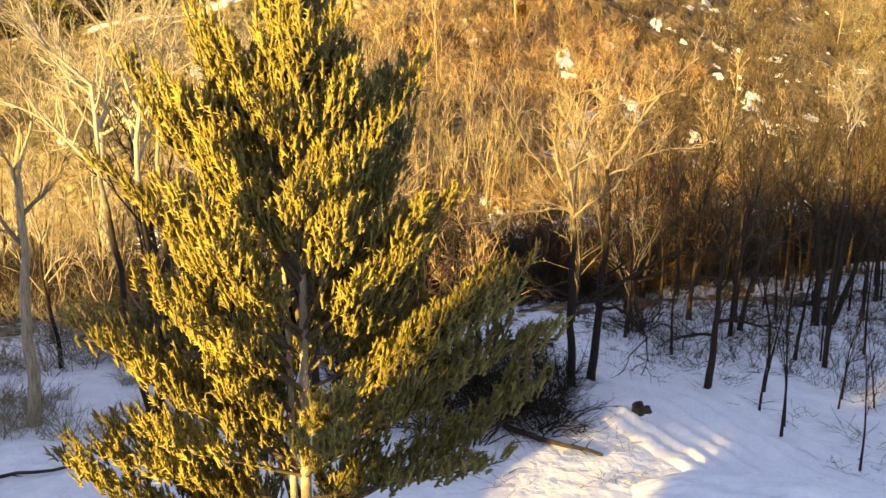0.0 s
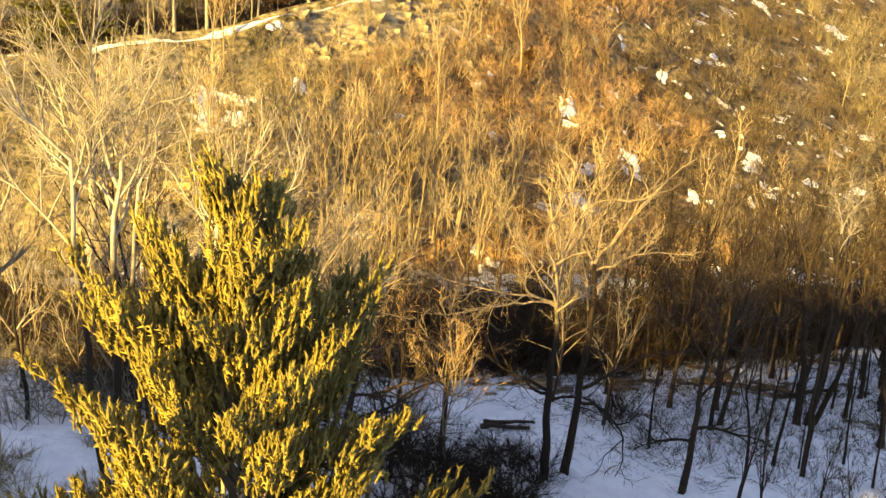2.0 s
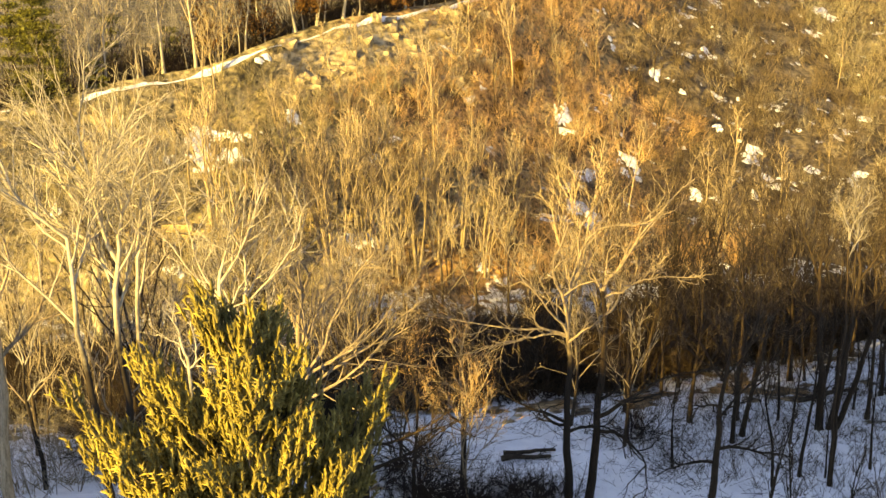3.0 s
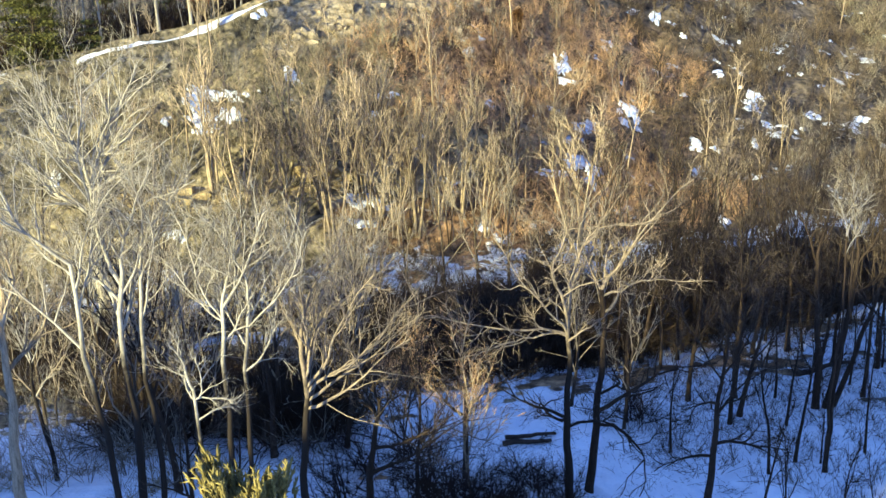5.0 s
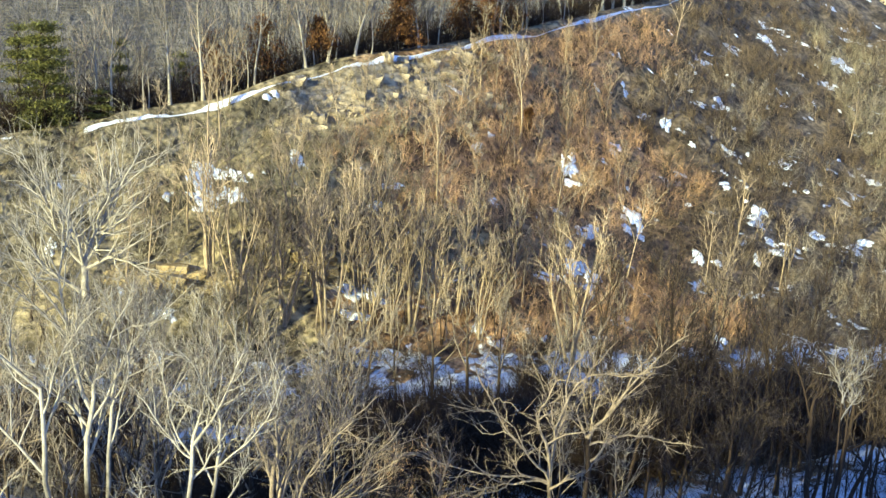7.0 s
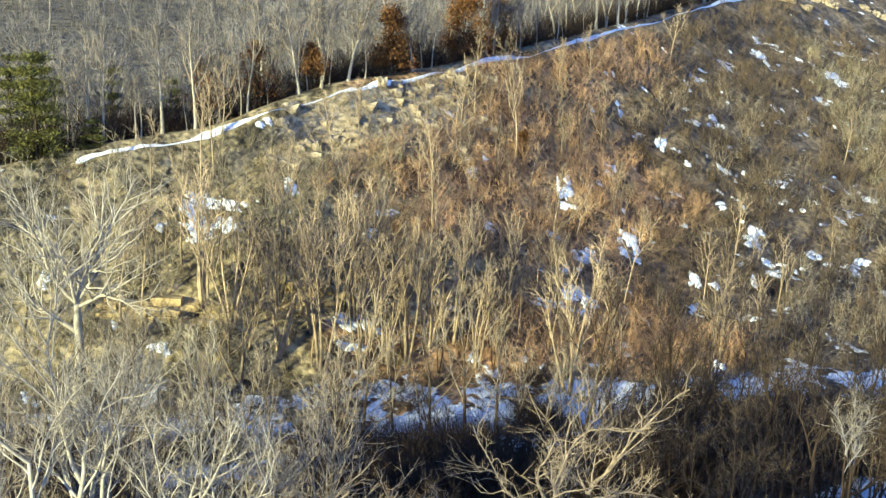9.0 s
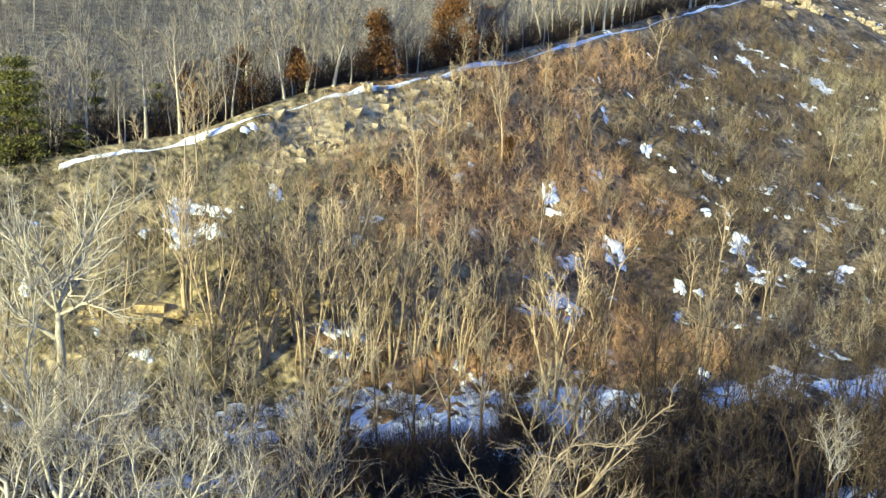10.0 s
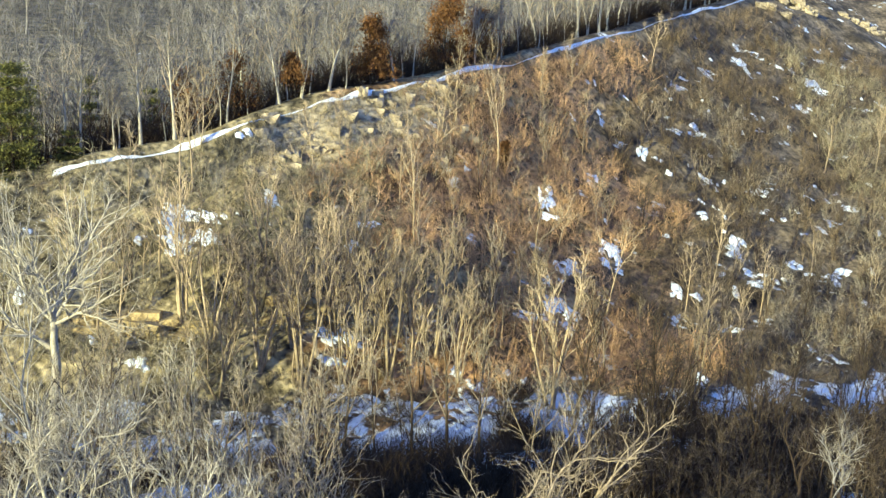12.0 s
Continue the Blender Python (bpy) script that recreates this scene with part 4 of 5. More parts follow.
def brush(name, label, mat, n, keep, box, tall, seed, per=5, thick=0.026, lean=0.45):
    """Clumps of thin dry stems."""
    r = np.random.default_rng(seed)
    x, y = r.uniform(box[0], box[1], n * 5), r.uniform(box[2], box[3], n * 5)
    ok = keep(x, y) & (np.abs(x) < 0.43 * y + 6) & off_snow(x, y)
    x, y = x[ok][:n], y[ok][:n]
    z = height(x, y)
    size = tall * r.uniform(0.4, 1.3, len(x))
    w = Wood()
    for _ in range(per):
        p = np.stack([x, y, z - 0.05], 1) + np.stack([r.normal(0, 0.15, len(x)), r.normal(0, 0.15, len(x)), np.zeros(len(x))], 1)
        d = np.stack([r.normal(0, lean, len(x)), r.normal(0, lean, len(x)), r.uniform(0.6, 1.2, len(x))], 1) * size[:, None]
        w.spikes(p, d, thick)
        w.spikes(p + d * 0.5, d * 0.45 + r.normal(0, 0.25, d.shape) * size[:, None], thick * 0.7)
    thing(name, label, "brush", kind="stuff", mesh=w.mesh(name, mat))


def thicket(name, label, mat, n, keep, box, tall, seed, stems=5, thick=0.045):
    """Leafless bushes: each a vase of forking stems."""
    r = np.random.default_rng(seed)
    x, y = r.uniform(box[0], box[1], n * 8), r.uniform(box[2], box[3], n * 8)
    ok = keep(x, y) & (np.abs(x) < 0.43 * y + 6) & off_snow(x, y)
    x, y = x[ok][:n], y[ok][:n]
    size = (tall * r.uniform(0.45, 1.35, len(x)))[:, None]
    base = np.stack([x, y, height(x, y) - 0.1], 1)
    w = Wood()
    for _ in range(stems):
        a, e = r.uniform(0, 6.28, len(x)), r.uniform(0.1, 1.0, len(x))
        d = np.stack([np.cos(a) * np.sin(e), np.sin(a) * np.sin(e), np.cos(e)], 1) * size * r.uniform(0.6, 1.1, (len(x), 1))
        p = base + d * [0.12, 0.12, 0]
        w.spikes(p, d, thick)
        for f in (0.3, 0.5, 0.7):
            t = d * 0.36 + r.normal(0, 0.2, d.shape) * size
            w.spikes(p + d * f, t, thick * 0.7)
            w.spikes(p + d * f + t * 0.4, t * 0.5 + r.normal(0, 0.12, d.shape) * size, thick * 0.55)
    thing(name, label, "brush", kind="stuff", mesh=w.mesh(name, mat))


def bluff(x, y):
    """The bare stone face under the track."""
    return (x > -24) & (x < 1) & (on_slope(x, y) > 0.74)


thicket("hillside_thicket", "olive-grey leafless bushes on the hillside", OLIVE, 900, lambda x, y: (on_slope(x, y) > 0.03) & (on_slope(x, y) < 0.93) & ((x < -22) | ((x < -8) & (on_slope(x, y) > 0.4)) | (x > 75)) & ~bluff(x, y), (-60, 118, 118, 270), 3.4, 41)
thicket("russet_thicket", "russet-brown leafless bushes on the hillside", RUSSET, 1050, lambda x, y: (on_slope(x, y) > 0.03) & (on_slope(x, y) < 0.95) & ((on_slope(x, y) > 0.35) | (x > 4)) & (x > -12 + 6 * np.sin(y * 0.2)) & (x < 32 + 8 * np.sin(y * 0.15)) & ~bluff(x, y), (-30, 60, 118, 240), 3.2, 42)
thicket("umber_thicket", "dark brown leafless bushes on the hillside", UMBER, 1800, lambda x, y: (on_slope(x, y) > 0.0) & (on_slope(x, y) < 0.95) & ((x > 30 + 6 * np.sin(y * 0.15)) | ((wave(x, y, 0.2, 2.2) > 0.75) & (on_slope(x, y) > 0.3))) & ~bluff(x, y), (-50, 120, 118, 290), 3.6, 43)
thicket("straw_thicket", "straw-coloured leafless bushes low on the hillside", STRAW, 200, lambda x, y: (on_slope(x, y) > 0.02) & (on_slope(x, y) < 0.5) & (x > -28) & (x < -4), (-28, 14, 118, 156), 2.0, 47)
thicket("grey_thicket", "grey leafless bushes on the hillside", TWIG_GREY, 420, lambda x, y: (on_slope(x, y) > 0.0) & (on_slope(x, y) < 0.9) & ((x < -20) | ((x > 46) & (wave(x, y, 0.1, 0.5) > 0))), (-60, 118, 112, 250), 3.6, 45)
thicket("valley_thicket", "grey leafless bushes on the valley floor", TWIG_GREY, 260, lambda x, y: (y < foot_y(x)) & (x < 12) & ~((x > -8) & (y < 106)) & (wave(x, y, 0.15, 0.9) > -0.1) & ~((y > 104) & (x > -22)), (-60, 12, 62, 124), 4.2, 44, thick=0.03)
thicket("foot_thicket", "thin grey leafless bushes on the snow below the hill", TWIG_BROWN, 200, lambda x, y: wave(x, y, 0.4, 0.2) > -0.3, (-14, 14, 104, 121), 2.4, 51, thick=0.03)
# its black also stands for the deep shade behind the pale trunks
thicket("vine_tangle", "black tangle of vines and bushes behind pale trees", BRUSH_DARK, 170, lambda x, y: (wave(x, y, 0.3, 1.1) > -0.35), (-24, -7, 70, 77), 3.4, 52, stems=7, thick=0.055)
brush("bluff_grass", "pale dry grass between the stones of the bluff", STRAW, 1500, lambda x, y: (x > -26) & (x < 4) & (on_slope(x, y) > 0.62) & (on_slope(x, y) < 0.96), (-26, 4, 140, 180), 0.9, 46, per=5)
brush("hillside_brush", "dry straw-coloured brush and stems on the hillside", STRAW, 2200, lambda x, y: (on_slope(x, y) > 0) & (on_slope(x, y) < 0.99) & (x < -6 + 6 * np.sin(y * 0.3)), (-70, 120, 112, 280), 1.0, 21, per=5)
brush("russet_brush", "russet brush and saplings on the hillside", RUSSET, 3600, lambda x, y: (on_slope(x, y) > 0) & (on_slope(x, y) < 0.97) & (x > -9 + 6 * np.sin(y * 0.2)) & (x < 29 + 8 * np.sin(y * 0.15)), (-30, 60, 118, 270), 1.4, 22, per=4)
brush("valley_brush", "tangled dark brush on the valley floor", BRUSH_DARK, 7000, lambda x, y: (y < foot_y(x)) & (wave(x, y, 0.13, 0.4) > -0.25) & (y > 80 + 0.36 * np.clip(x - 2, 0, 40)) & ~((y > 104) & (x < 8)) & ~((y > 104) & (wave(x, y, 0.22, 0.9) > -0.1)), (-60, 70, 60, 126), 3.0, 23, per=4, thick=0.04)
# carries the shade of the creek bank in its colour
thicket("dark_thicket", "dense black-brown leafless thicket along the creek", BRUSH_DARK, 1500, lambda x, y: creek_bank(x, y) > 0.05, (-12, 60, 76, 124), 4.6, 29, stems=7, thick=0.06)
brush("snow_weeds", "dry weed stalks poking through the snow", TWIG_BROWN, 2000, lambda x, y: (x > 13 + (58 - y) * 0.3) & (y > 68 - (x - 9) * 0.75), (9, 48, 46, 94), 1.0, 24, per=4, thick=0.018)
brush("creek_weeds", "dry weed stalks and twigs on the snow by the creek", TWIG_BROWN, 2000, lambda x, y: (y < foot_y(x) + 1) & (wave(x, y, 0.3, 0.6) > -0.4), (-30, 40, 100, 134), 1.3, 48, per=4, thick=0.035, lean=0.7)
brush("clearing_brush", "tan dry brush at the edge of the clearing", STRAW, 420, lambda x, y: (wave(x, y, 0.35, 0.3) > 0.0), (-34, -13, 51, 66), 1.3, 49, per=6, thick=0.022, lean=0.6)
brush("fallen_twigs", "dark fallen twigs strewn over the snow", BRUSH_DARK, 1500, lambda x, y: (x > 1) & (y > 46) & (wave(x, y, 0.5, 0.2) > -0.2) & ~((np.abs(x - 10 - (56 - y) * 0.6) < 4) & (y < 66)), (1, 48, 46, 96), 0.55, 34, per=3, thick=0.016, lean=1.6)
brush("far_thicket", "grey leafless thicket among the far trees", FAR_TWIG, 8500, lambda x, y: (y - rim_y(np.clip(x, -68, 120)) > 14), (-190, 300, 145, 520), 6.5, 27, per=3, thick=0.08, lean=0.5)
# dark colour stands for the shade between the rim trunks
brush("rim_brush", "low undergrowth coloured as the shade in the wood above the track", BRUSH_DARK, 8000, lambda x, y: (y - rim_y(x) > 4.2) & (y - rim_y(x) < 18), (-80, 110, 125, 330), 5.0, 25, per=4, thick=0.06)

# ---- the pine ----


def pine(x, y, tall):
    """A pine with two stems and upswept boughs, each a plume of upright shoots set with needles."""
    r, fine = np.random.default_rng(5), np.random.default_rng(55)
    ob = thing("pine", "tall yellow-green pine with upswept boughs and two pale stems", "tree", stand(x, y, sink=0))

    def bough(pts, z, az, rise, length):
        p, _ = along(pts, min(0.995, z / pts[-1][2]))
        bw, tufts, starts, ways, sizes = Wood(), Wood(), [], [], []
        main = curve(r, p, (math.cos(az) * math.cos(rise), math.sin(az) * math.cos(rise), math.sin(rise)), length, 8, 0.05, 0.025)
        bw.tube(main, (0.016 + length * 0.010) * np.linspace(1, 0.2, 9), 5)
        plumes = [(main, 0.2)]
        for k in range(int(1 + length * 1.5)):
            side = -1 if k % 2 else 1
            q, e = along(main, r.uniform(0.2, 0.75))
            w2 = unit(np.array([e[0] - side * e[1] * 0.7, e[1] + side * e[0] * 0.7, e[2] + 0.12]))
            sub = curve(r, q, w2, length * r.uniform(0.18, 0.36), 5, 0.07, 0.06)
            bw.tube(sub, np.linspace(0.02, 0.008, 6), 4)
            plumes.append((sub, 0.1))
        for line, lo in plumes:
            span = np.linalg.norm(np.diff(line, axis=0), axis=1).sum()
            for _ in range(int(4 + span * 13)):
                fs = lo + (1 - lo) * r.uniform(0, 1) ** 0.85
                q, e = along(line, min(fs, 0.995))
                thick = 0.10 + 0.10 * (1 - fs)
                starts.append(q + r.normal(0, 1, 3) * [thick, thick, thick * 0.5])
                ways.append(unit(e * 0.6 + np.array([0, 0, 0.75]) + r.normal(0, 0.2, 3)))
                sizes.append(r.uniform(0.18, 0.38))
        limb = part("bough", bw.mesh("pine_bough", BOUGH_BARK), ob)
        starts, ways, sizes = np.array(starts), np.array(ways), np.array(sizes)[:, None]
        for j in range(11):
            d = fine.normal(0, 0.42, ways.shape) + ways
            d /= np.linalg.norm(d, axis=1)[:, None]
            tufts.spikes(starts + ways * sizes * (j / 10), d * fine.uniform(0.10, 0.17, (len(ways), 1)), 0.031)
        tagged(part("needles", tufts.mesh("pine_needles", NEEDLE), limb, "yellow-green needle brushes"), kind="stuff")

    for k, (dx, dy, top, g) in enumerate(((0, 0, tall, 0.20), (-0.40, 0.15, tall * 0.9, 0.14))):
        w = Wood()
        f = np.linspace(0, 1, 24)
        pts = np.array([(dx * (0.6 + 0.4 * h) + 0.05 * math.sin(h * 9 + k) - 0.15 * h ** 3, dy + 0.05 * math.cos(h * 7), -0.4 + (top + 0.3) * h) for h in f])
        w.tube(pts, g * (1 - f) ** 0.8 + 0.012, 10)
        part("stem", w.mesh("pine_stem", PINE_BARK), ob, "pale pine stem")
        z, turn = 5.0, 0.3
        while z < top - 0.2:
            left = top - z
            n = (5 if left > 9.5 else 4) if k == 0 else 1
            turn += 0.8
            for i in range(n):
                az = turn + i * 6.28 / n + r.normal(0, 0.2) if k == 0 else math.pi + r.normal(0, 1.0)
                rise = radians(np.interp(left, [0, 2, 6, 8, 10, 13], [68, 50, 48, 42, 28, 16]) + r.normal(0, 5))
                length = min(5.4, 0.75 + 0.74 * left) * r.uniform(0.72, 1.08) * (0.78 if left > 7.5 else 1.0) * (0.9 + 0.1 * math.cos(az - 2.6))
                bough(pts, z + r.uniform(-0.3, 0.3), az, rise, length)
            z += r.uniform(0.95, 1.2)
        if k == 0:
            for z0, az, rise, length in ((16.2, 182, 42, 5.6), (14.6, 178, 26, 5.4), (17.6, 186, 58, 4.9), (15.0, 2, 34, 5.2), (15.6, 20, 12, 3.2), (13.0, 190, 18, 5.0), (13.2, 340, 16, 4.6), (13.7, 163, 30, 5.2), (13.9, 202, 28, 5.0), (12.2, 184, 15, 5.4), (12.4, 158, 15, 5.0), (11.5, 203, 10, 5.2), (14.2, 148, 32, 4.4), (12.0, 225, 14, 4.8),
                                          (14.8, 0, 32, 5.9), (13.8, 4, 24, 5.8), (12.8, -4, 18, 5.8), (17.4, -5, 42, 3.8), (16.6, 6, 36, 3.7), (18.4, 0, 48, 3.3), (16.0, 14, 28, 3.7), (17.7, 28, 44, 3.3), (16.7, -30, 36, 3.6), (18.2, 200, 48, 3.5), (19.3, 188, 54, 2.9), (19.4, 2, 54, 2.7), (19.7, 282, 56, 2.4),
                                          (18.0, 268, 46, 3.0), (16.8, 250, 38, 3.6), (20.6, 170, 60, 2.0), (20.7, 10, 60, 1.9), (21.0, 250, 62, 1.7)):
                bough(pts, z0, radians(az), radians(rise), length)


pine(-3.0, 20.6, 23.85)

# ---- rock, snow and dead wood ----


def block(rng, w, d, h):
    """A weathered lump of stone with worn corners and split faces."""
    bm = bmesh.new()
    bmesh.ops.create_cube(bm, size=1.0)
    bmesh.ops.subdivide_edges(bm, edges=bm.edges[:], cuts=2, use_grid_fill=True)
    for v in bm.verts:
        c = v.co.copy()
        c = c * (0.62 + 0.38 * 0.5 / max(c.length, 0.3))
        v.co = Vector((c.x * w * 1.1, c.y * d, c.z * h * 1.15)) + Vector(rng.normal(0, 0.06, 3)) * min(w, d, h) * 1.6
    me = bpy.data.meshes.new("rock")
    bm.to_mesh(me)
    bm.free()
    return me


def outcrop(label, x, y, w, h, mat, seed, wide, deep):
    """A broken ledge standing out of the slope: courses of blocks of those widths and heights, stepped back and uneven."""
    r = np.random.default_rng(seed)
    ob = thing("rock_outcrop", label, "rock", Matrix.Translation((x, y, float(height(x, y)))), "ledges of the hillside")
    base = 0.0
    while base < h:
        px, course = -0.55 * w + r.uniform(-0.8, 0.3), r.uniform(*deep)
        while px < 0.55 * w:
            bw = r.uniform(*wide)
            if r.uniform() < 0.86:
                bh = course * r.uniform(0.8, 1.35)
                me = block(r, bw * 1.08, 3.2, bh)
                me.materials.append(mat)
                rock = part("rock", me, ob)
                lie = float(height(x + px + bw / 2, y)) - float(height(x, y))
                rock.location = (px + bw / 2, 1.5 + 0.9 * base + r.normal(0, 0.25), lie + base * 0.85 + bh * 0.2 - 0.25)
                rock.rotation_euler = (r.normal(-0.05, 0.06), r.normal(0, 0.05), r.normal(0.15, 0.14))
            px += bw * r.uniform(0.85, 1.1)
        base += course


ledge = np.random.default_rng(480)
for k, v in enumerate((0.72, 0.79, 0.86, 0.92)):
    for x in np.arange(-23 + 1.5 * (k % 2), 2 - 4 * (k == 0), 3.9):
        x = x + ledge.uniform(-0.6, 0.6)
        if ledge.uniform() < 0.82:
            outcrop("cream sandstone ledge below the snowy track", x, foot_y(x) + (rim_y(x) - foot_y(x)) * (v + ledge.normal(0, 0.012)), 3.4, 0.9 + 0.5 * (k % 2), ROCK, 500 + 10 * k + int(x), (1.0, 2.6), (0.9, 1.5))
for k, (x, y, w, h) in enumerate(((90.9, 302.0, 9.0, 2.6), (112.0, 316.0, 9.0, 2.0), (80.0, 290.0, 6.0, 2.0))):
    outcrop("cream sandstone ledge below the snowy track", x, y, w, h, ROCK, 590 + k, (0.8, 2.8), (0.8, 1.5))
for k, (x, y, w, h) in enumerate(((-37.3, 122.0, 3.6, 2.4), (-34.4, 122.8, 3.6, 2.8), (-31.6, 123.8, 4.0, 2.8), (-28.3, 124.8, 3.0, 2.2), (-17.4, 129.6, 3.4, 3.0), (-14.3, 131.0, 3.4, 2.6), (-11.6, 131.8, 2.8, 3.0), (2.6, 139.6, 2.8, 1.5))):
    outcrop("golden sandstone ledge low on the hillside", x, y, w, h, ROCK_GOLD, 540 + k, (1.4, 4.0), (0.5, 1.1))


def snow_patch(x, y, w, h, seed):
    """A patch of a few ragged drifts lying on the slope, thin at the edge."""
    r = np.random.default_rng(seed)
    ob = thing("snow_patch", "ragged patch of old snow on the hillside", "snow", Matrix.Translation((x, y, float(height(x, y)))), "snow patches on the hillside")
    n, rings = 18, 3
    i = np.arange(n)
    j = (i + 1) % n
    a = i * 2 * np.pi / n
    for lobe in range(min(10, 2 + int(w * h * 0.9))):
        cx, cy = x + r.uniform(-0.5, 0.5) * w, y + r.uniform(-0.55, 0.55) * h * 1.6
        lw, lh = (w * r.uniform(0.14, 0.4) + 0.1) * (1.3 if w * h < 2 else 1), (h * r.uniform(0.2, 0.5) + 0.1) * (1.3 if w * h < 2 else 1)
        rag = 1 + 0.2 * np.sin(a * 2 + r.uniform(0, 6)) + 0.22 * np.sin(a * 5 + r.uniform(0, 6)) + r.normal(0, 0.16, n)
        v, faces = [(cx - x, cy - y, float(height(cx, cy) - height(x, y)) + 0.2)], [np.stack([np.zeros(n, int), 1 + i, 1 + j], 1)]
        for k in range(1, rings + 1):
            f = k / rings
            px, py = cx + np.cos(a) * lw * f * (1 + (rag - 1) * f), cy + np.sin(a) * lh * f * (1 + (rag - 1) * f)
            pz = height(px, py) - height(x, y) + 0.2 - 0.3 * (k == rings) + r.normal(0, 0.03, n)
            v += list(zip(px - x, py - y, pz))
            if k < rings:
                c = 1 + (k - 1) * n
                faces += [np.stack([c + i, c + n + i, c + n + j], 1), np.stack([c + i, c + n + j, c + j], 1)]
        part("drift", mesh_of("drift", np.array(v), [np.concatenate(faces)], [SNOW]), ob)


flecks = np.random.default_rng(33)
FLECKS = [(x, y, flecks.uniform(0.4, 1.4), flecks.uniform(0.3, 1.1)) for x, y in scatter(flecks, 62, (-34, 100, 124, 270), lambda x, y: in_sight(x, y, 0) and 0.03 < on_slope(x, y) < 0.9
          and (x > 34 or abs(x - 16 - (y - 150) * 0.2) < 6 or (on_slope(x, y) < 0.12 and x < 20) or flecks.uniform() < 0.06), 1.6)]
for k, spot in enumerate(LEFT_SNOW + GULLY_SNOW + RIGHT_SNOW + FLECKS):
    snow_patch(spot[0], spot[1], spot[2] * 0.88, spot[3] * 0.88, 700 + k)


def rim_track():
    """The snow-covered track along the rim: a band with a worn, uneven edge."""
    r = np.random.default_rng(31)
    x = np.arange(-46, 118, 0.8)
    wide = 0.8 - 0.25 * smooth((x + 5) / 20) + 0.3 * np.sin(x * 0.35) + r.normal(0, 0.1, len(x)) - 0.7 * np.exp(-(((x + 21) / 9) ** 2)) - 0.9 * np.exp(-(((x + 36) / 2) ** 2)) - 0.8 * np.exp(-(((x - 12) / 3) ** 2)) - 1.8 * np.exp(-(((x - 42) / 4) ** 2))
    v, n = [], 6
    for k in range(n):
        f = k / (n - 1)
        y = rim_y(x) - 1.0 + np.maximum(wide, 0.05) * f - 0.8
        v.append(np.stack([x, y, height(x, y) + 0.14 * np.sin(f * np.pi) ** 0.5 - 0.03 * (f in (0, 1)) + 0.02 + 0.3 * f * smooth((wide - 0.2) / 0.6) * (k < n - 1)], 1))
    i = np.arange(n * len(x)).reshape(n, len(x))
    q = np.stack([i[:-1, :-1], i[:-1, 1:], i[1:, 1:], i[1:, :-1]], -1).reshape(-1, 4)
    thing("road", "snow-covered track along the rim of the hill", "track", kind="structure", mesh=mesh_of("road", np.concatenate(v), [q], [SNOW]))


rim_track()


def log(label, a, b, thick, seed, bend=0.06, name="fallen_log"):
    r = np.random.default_rng(seed)
    a, b = np.array(a, float), np.array(b, float)
    n = 9
    f = np.linspace(0, 1, n)[:, None]
    pts = a + (b - a) * f + r.normal(0, bend, (n, 3)) * np.sin(f * np.pi)
    pts[:, 2] = height(pts[:, 0], pts[:, 1]) + thick * 0.6 + 0.12 * np.sin(f[:, 0] * np.pi)
    w = Wood()
    w.tube(pts, thick * np.linspace(1, 0.55, n), 8, cap=True)
    for _ in range(3):
        q, e = along(pts, r.uniform(0.3, 0.95))
        w.tube(curve(r, q, turned(r, e, 0.9) + np.array([0, 0, 0.4]), r.uniform(0.5, 1.1), 3, 0.15), np.linspace(0.05, 0.015, 4), 4)
    thing(name, label, "log", mesh=w.mesh(name, DEADWOOD))


log("dark fallen log lying across snow", (2.6, 52.0, 0), (7.2, 49.0, 0), 0.16, 80, 0.15)
log("thin dark pole lying on the snow", (-23.0, 46.2, 0), (-17.0, 47.9, 0), 0.11, 81)
log("weathered beam lying on the snow", (3.2, 67.5, 0), (6.4, 68.0, 0), 0.2, 82)
log("weathered beam lying on the snow", (3.4, 68.6, 0), (6.8, 69.0, 0), 0.17, 83)
log("dark fallen log by the creek", (-6.0, 110.5, 0), (-1.0, 112.0, 0), 0.25, 84)
log("dark fallen log in the brush", (26.0, 80.0, 0), (31.0, 82.0, 0), 0.22, 85)


def stump(x, y):
    r = np.random.default_rng(88)
    ob = thing("stump", "dark broken stump in the snow", "stump", stand(x, y, sink=0.05))
    w = Wood()
    for dx, dy, tall, g in ((0, 0, 0.75, 0.34), (0.45, 0.05, 0.5, 0.26), (-0.1, 0.25, 0.6, 0.25)):
        pts = np.array([(dx, dy, -0.2), (dx + 0.03, dy, tall * 0.5), (dx + r.normal(0, 0.05), dy, tall)])
        w.tube(pts, np.array([g * 1.3, g, g * 0.75]), 9, cap=True)
    part("root", w.mesh("stump_root", DEADWOOD), ob)
    b = Wood()
    b.tube(np.array([(0.7, -0.1, 0.05), (1.2, -0.25, 0.1), (1.7, -0.45, 0.05)]), np.array([0.07, 0.06, 0.03]), 6, cap=True)
    part("splinter", b.mesh("stump_splinter", DEADWOOD), ob)


stump(9.9, 54.9)


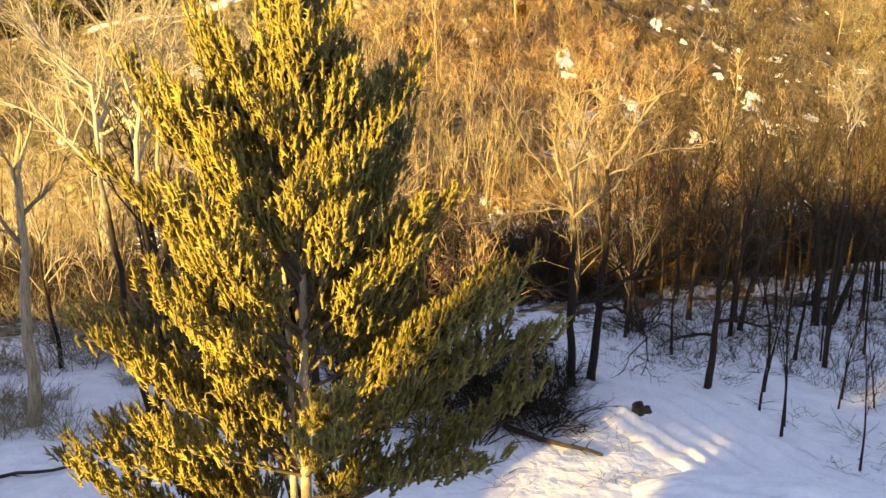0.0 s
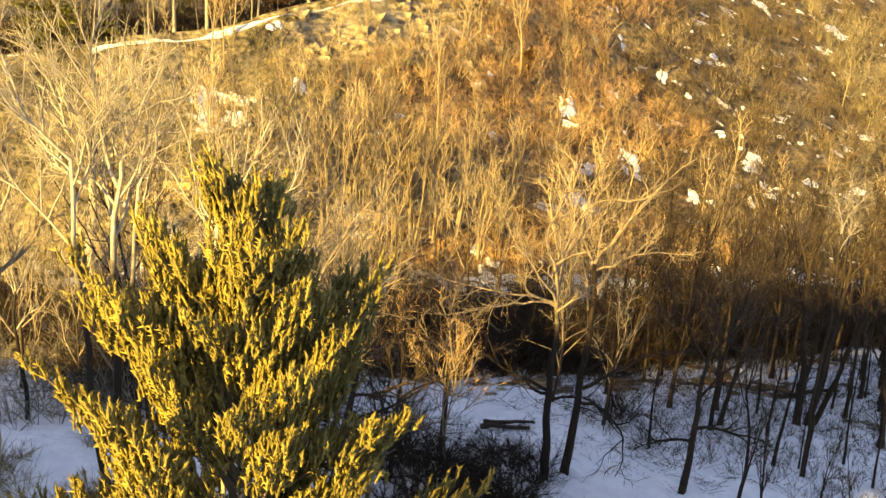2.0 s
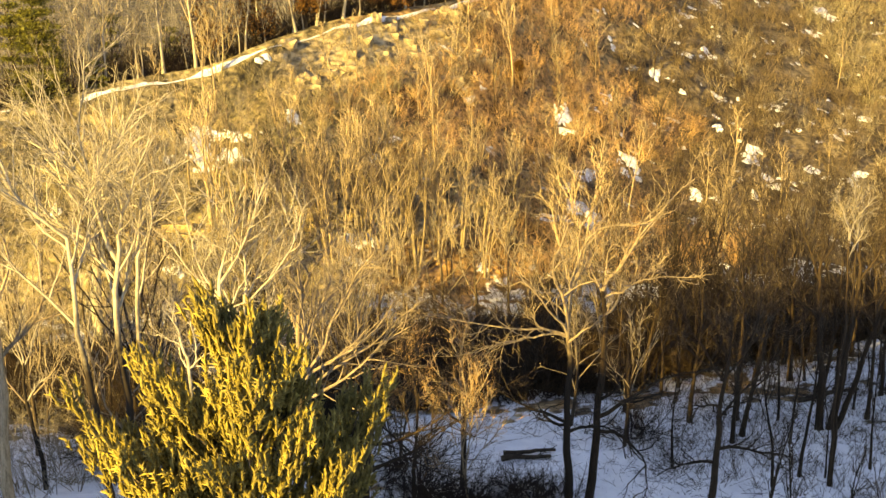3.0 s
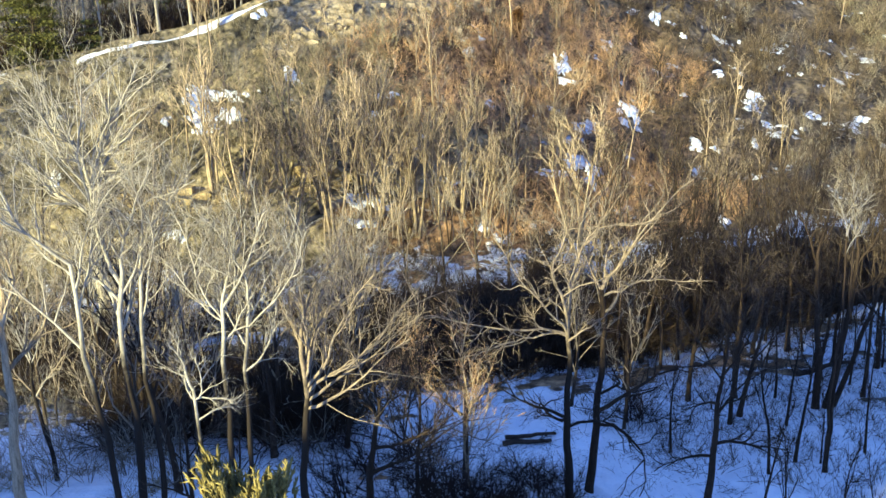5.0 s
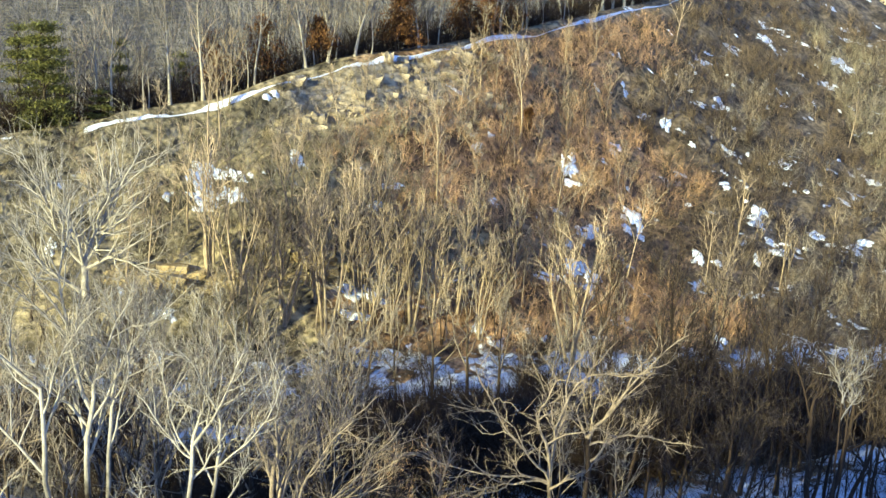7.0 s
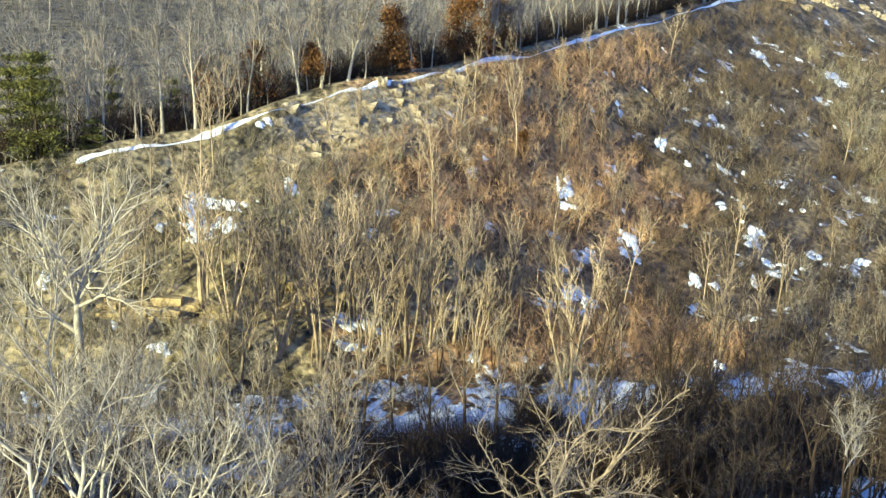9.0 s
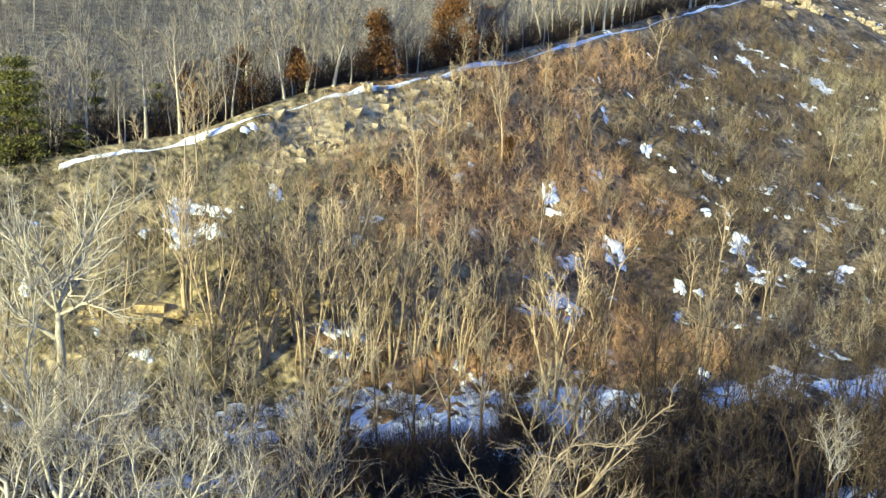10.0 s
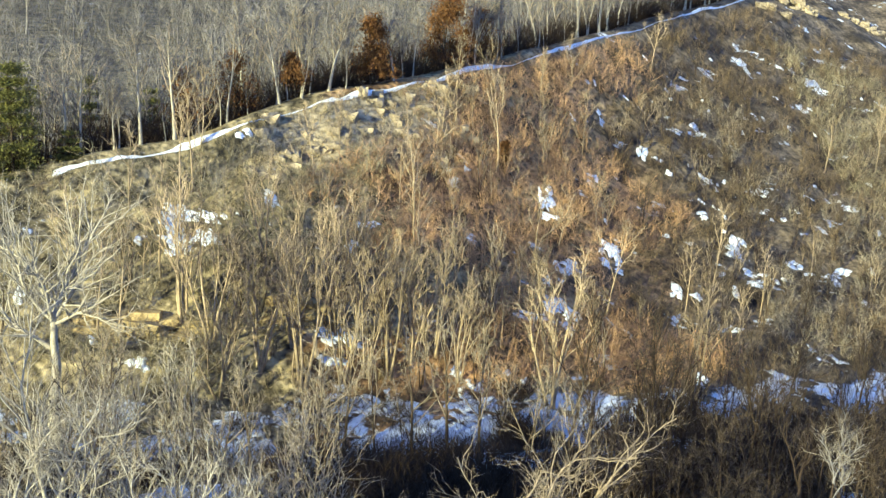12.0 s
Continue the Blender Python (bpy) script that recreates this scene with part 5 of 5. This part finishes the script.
def snow_bank(x, y):
    """A ploughed heap of snow with dirt showing through."""
    r = np.random.default_rng(90)
    n = 40
    gx, gy = np.meshgrid(np.linspace(-1, 1, n), np.linspace(-1, 1, n))
    lump = 0.5 * wave(gx * 9, gy * 9, 0.7, 1.0) + 0.3 * wave(gx * 9, gy * 9, 2.1, 2.0)
    px, py = x + gx * 6.5, y + gy * 2.6 - 0.10 * gx * 6.5
    rise = np.clip(1 - (gx**2 + gy**2) ** 0.9, 0, 1) ** 0.6
    pz = height(px, py) + rise * (1.1 + 0.5 * lump) - 0.12
    i = np.arange(n * n).reshape(n, n)
    q = np.stack([i[:-1, :-1], i[:-1, 1:], i[1:, 1:], i[1:, :-1]], -1).reshape(-1, 4)
    thing("snow_bank", "lumpy ploughed snow bank at the clearing's edge", "snow", mesh=mesh_of("snow_bank", np.stack([px, py, pz], -1).reshape(-1, 3), [q], [SNOW]))


snow_bank(14.5, 45.2)


def shrub(label, x, y, wide, tall, seed, mat=None, n=220):
    """A low tangle of arching dark stems."""
    r = np.random.default_rng(seed)
    w, tips = Wood(), []
    for k in range(int(n / 8)):
        a, e = r.uniform(0, 6.28), r.uniform(0.3, 1.3)
        p = curve(r, (r.normal(0, wide * 0.12), r.normal(0, wide * 0.12), -0.1), (math.cos(a) * math.cos(e), math.sin(a) * math.cos(e), math.sin(e)), tall * r.uniform(0.7, 1.4), 5, 0.16, -0.08)
        w.tube(p, np.linspace(0.04, 0.012, 6), 4)
        tips.append((p, 0.2))
    twigs_on(r, w, tips, 5.0, 0.8, 0.016)
    thing("shrub", label, "shrub", stand(x, y), mesh=w.mesh("shrub", mat or BARK_DARK))


for k, (x, y, wide, tall) in enumerate(((2.9, 53.5, 3.5, 2.6), (2.4, 55.5, 3.5, 3.4), (0.5, 57.5, 3.5, 3.2), (-1.5, 62.0, 4.0, 3.5), (-6.5, 60.5, 4.0, 3.0),
        (4.6, 52.0, 3.0, 2.0), (1.4, 53.2, 4.0, 4.2), (-0.6, 55.0, 4.0, 4.5), (4.4, 56.0, 3.5, 3.2), (-3.0, 58.5, 4.0, 4.0), (0.8, 50.4, 3.0, 2.8), (-5.0, 64.5, 4.5, 4.2), (12.5, 71.0, 4.0, 3.6),
        (-1.5, 52.5, 3.5, 3.2), (3.0, 59.5, 3.5, 1.9), (5.0, 60.8, 3.5, 1.8), (1.4, 61.4, 3.5, 2.0), (6.6, 62.2, 3.0, 1.7), (4.0, 62.8, 3.5, 1.8), (2.2, 57.4, 3.5, 2.2), (-0.8, 60.0, 3.5, 2.2), (6.4, 59.0, 2.6, 1.6), (-2.5, 66.5, 4.0, 4.0), (5.6, 54.4, 2.6, 2.0), (-13.0, 76.0, 4.5, 4.5), (-10.0, 78.0, 4.5, 4.5), (-8.5, 74.0, 4.0, 4.0), (-11.5, 81.0, 4.5, 4.5), (-12.0, 69.0, 4.0, 3.6), (2.5, 90.0, 4.5, 4.0), (14.0, 93.0, 4.5, 4.5), (18.0, 95.0, 4.5, 4.5), (10.0, 96.0, 4.5, 4.5))):
    shrub("dark leafless shrub tangled over the snow", x, y, wide, tall, 900 + k)
for k, (x, y, wide, tall) in enumerate(((-21.0, 71.0, 2.4, 6.5), (-19.6, 72.5, 2.6, 6.0), (-14.0, 71.5, 3.0, 6.0), (-12.6, 72.2, 3.0, 6.0), (-11.0, 71.0, 3.0, 6.0), (-9.0, 69.5, 3.0, 5.0))):
    shrub("tall dark tangle of vines and stems among pale trees", x, y, wide, tall, 960 + k, n=400)


def snow_road():
    """The rutted snow of the clearing, a little proud of the ground round it."""
    xs, ys = np.arange(2, 27, 0.22), np.arange(43, 73, 0.22)
    gx, gy = np.meshgrid(xs, ys)
    # the road runs down towards the near right
    a = radians(-57)
    across = (gx - 12) * -math.sin(a) + (gy - 55) * math.cos(a)
    run = (gx - 12) * math.cos(a) + (gy - 55) * math.sin(a)
    across = across + 0.5 * np.sin(run * 0.18)
    inside = smooth((5.2 - np.abs(across)) / 1.5) * smooth((15.5 - np.abs(run)) / 3)
    rut = 0.09 * np.cos(across * 2 * np.pi / 1.25) + 0.06 * np.cos(across * 2 * np.pi / 0.8 + 1 + 0.3 * np.sin(run)) + 0.05 * wave(gx, gy, 2.2, 1.0) + 0.04 * wave(gx, gy, 4.5, 2.0)
    gz = height(gx, gy) - 0.25 + inside * (0.42 + rut)
    i = np.arange(gx.size).reshape(gx.shape)
    q = np.stack([i[:-1, :-1], i[:-1, 1:], i[1:, 1:], i[1:, :-1]], -1).reshape(-1, 4)
    keep = (inside.ravel()[q] > 0).any(1)
    q = q[keep]
    used, back = np.unique(q, return_inverse=True)
    v = np.stack([gx, gy, gz], -1).reshape(-1, 3)[used]
    thing("pavement", "rutted snow of the cleared lane", "lane", kind="structure", mesh=mesh_of("pavement", v, [back.reshape(-1, 4)], [SNOW]))


snow_road()
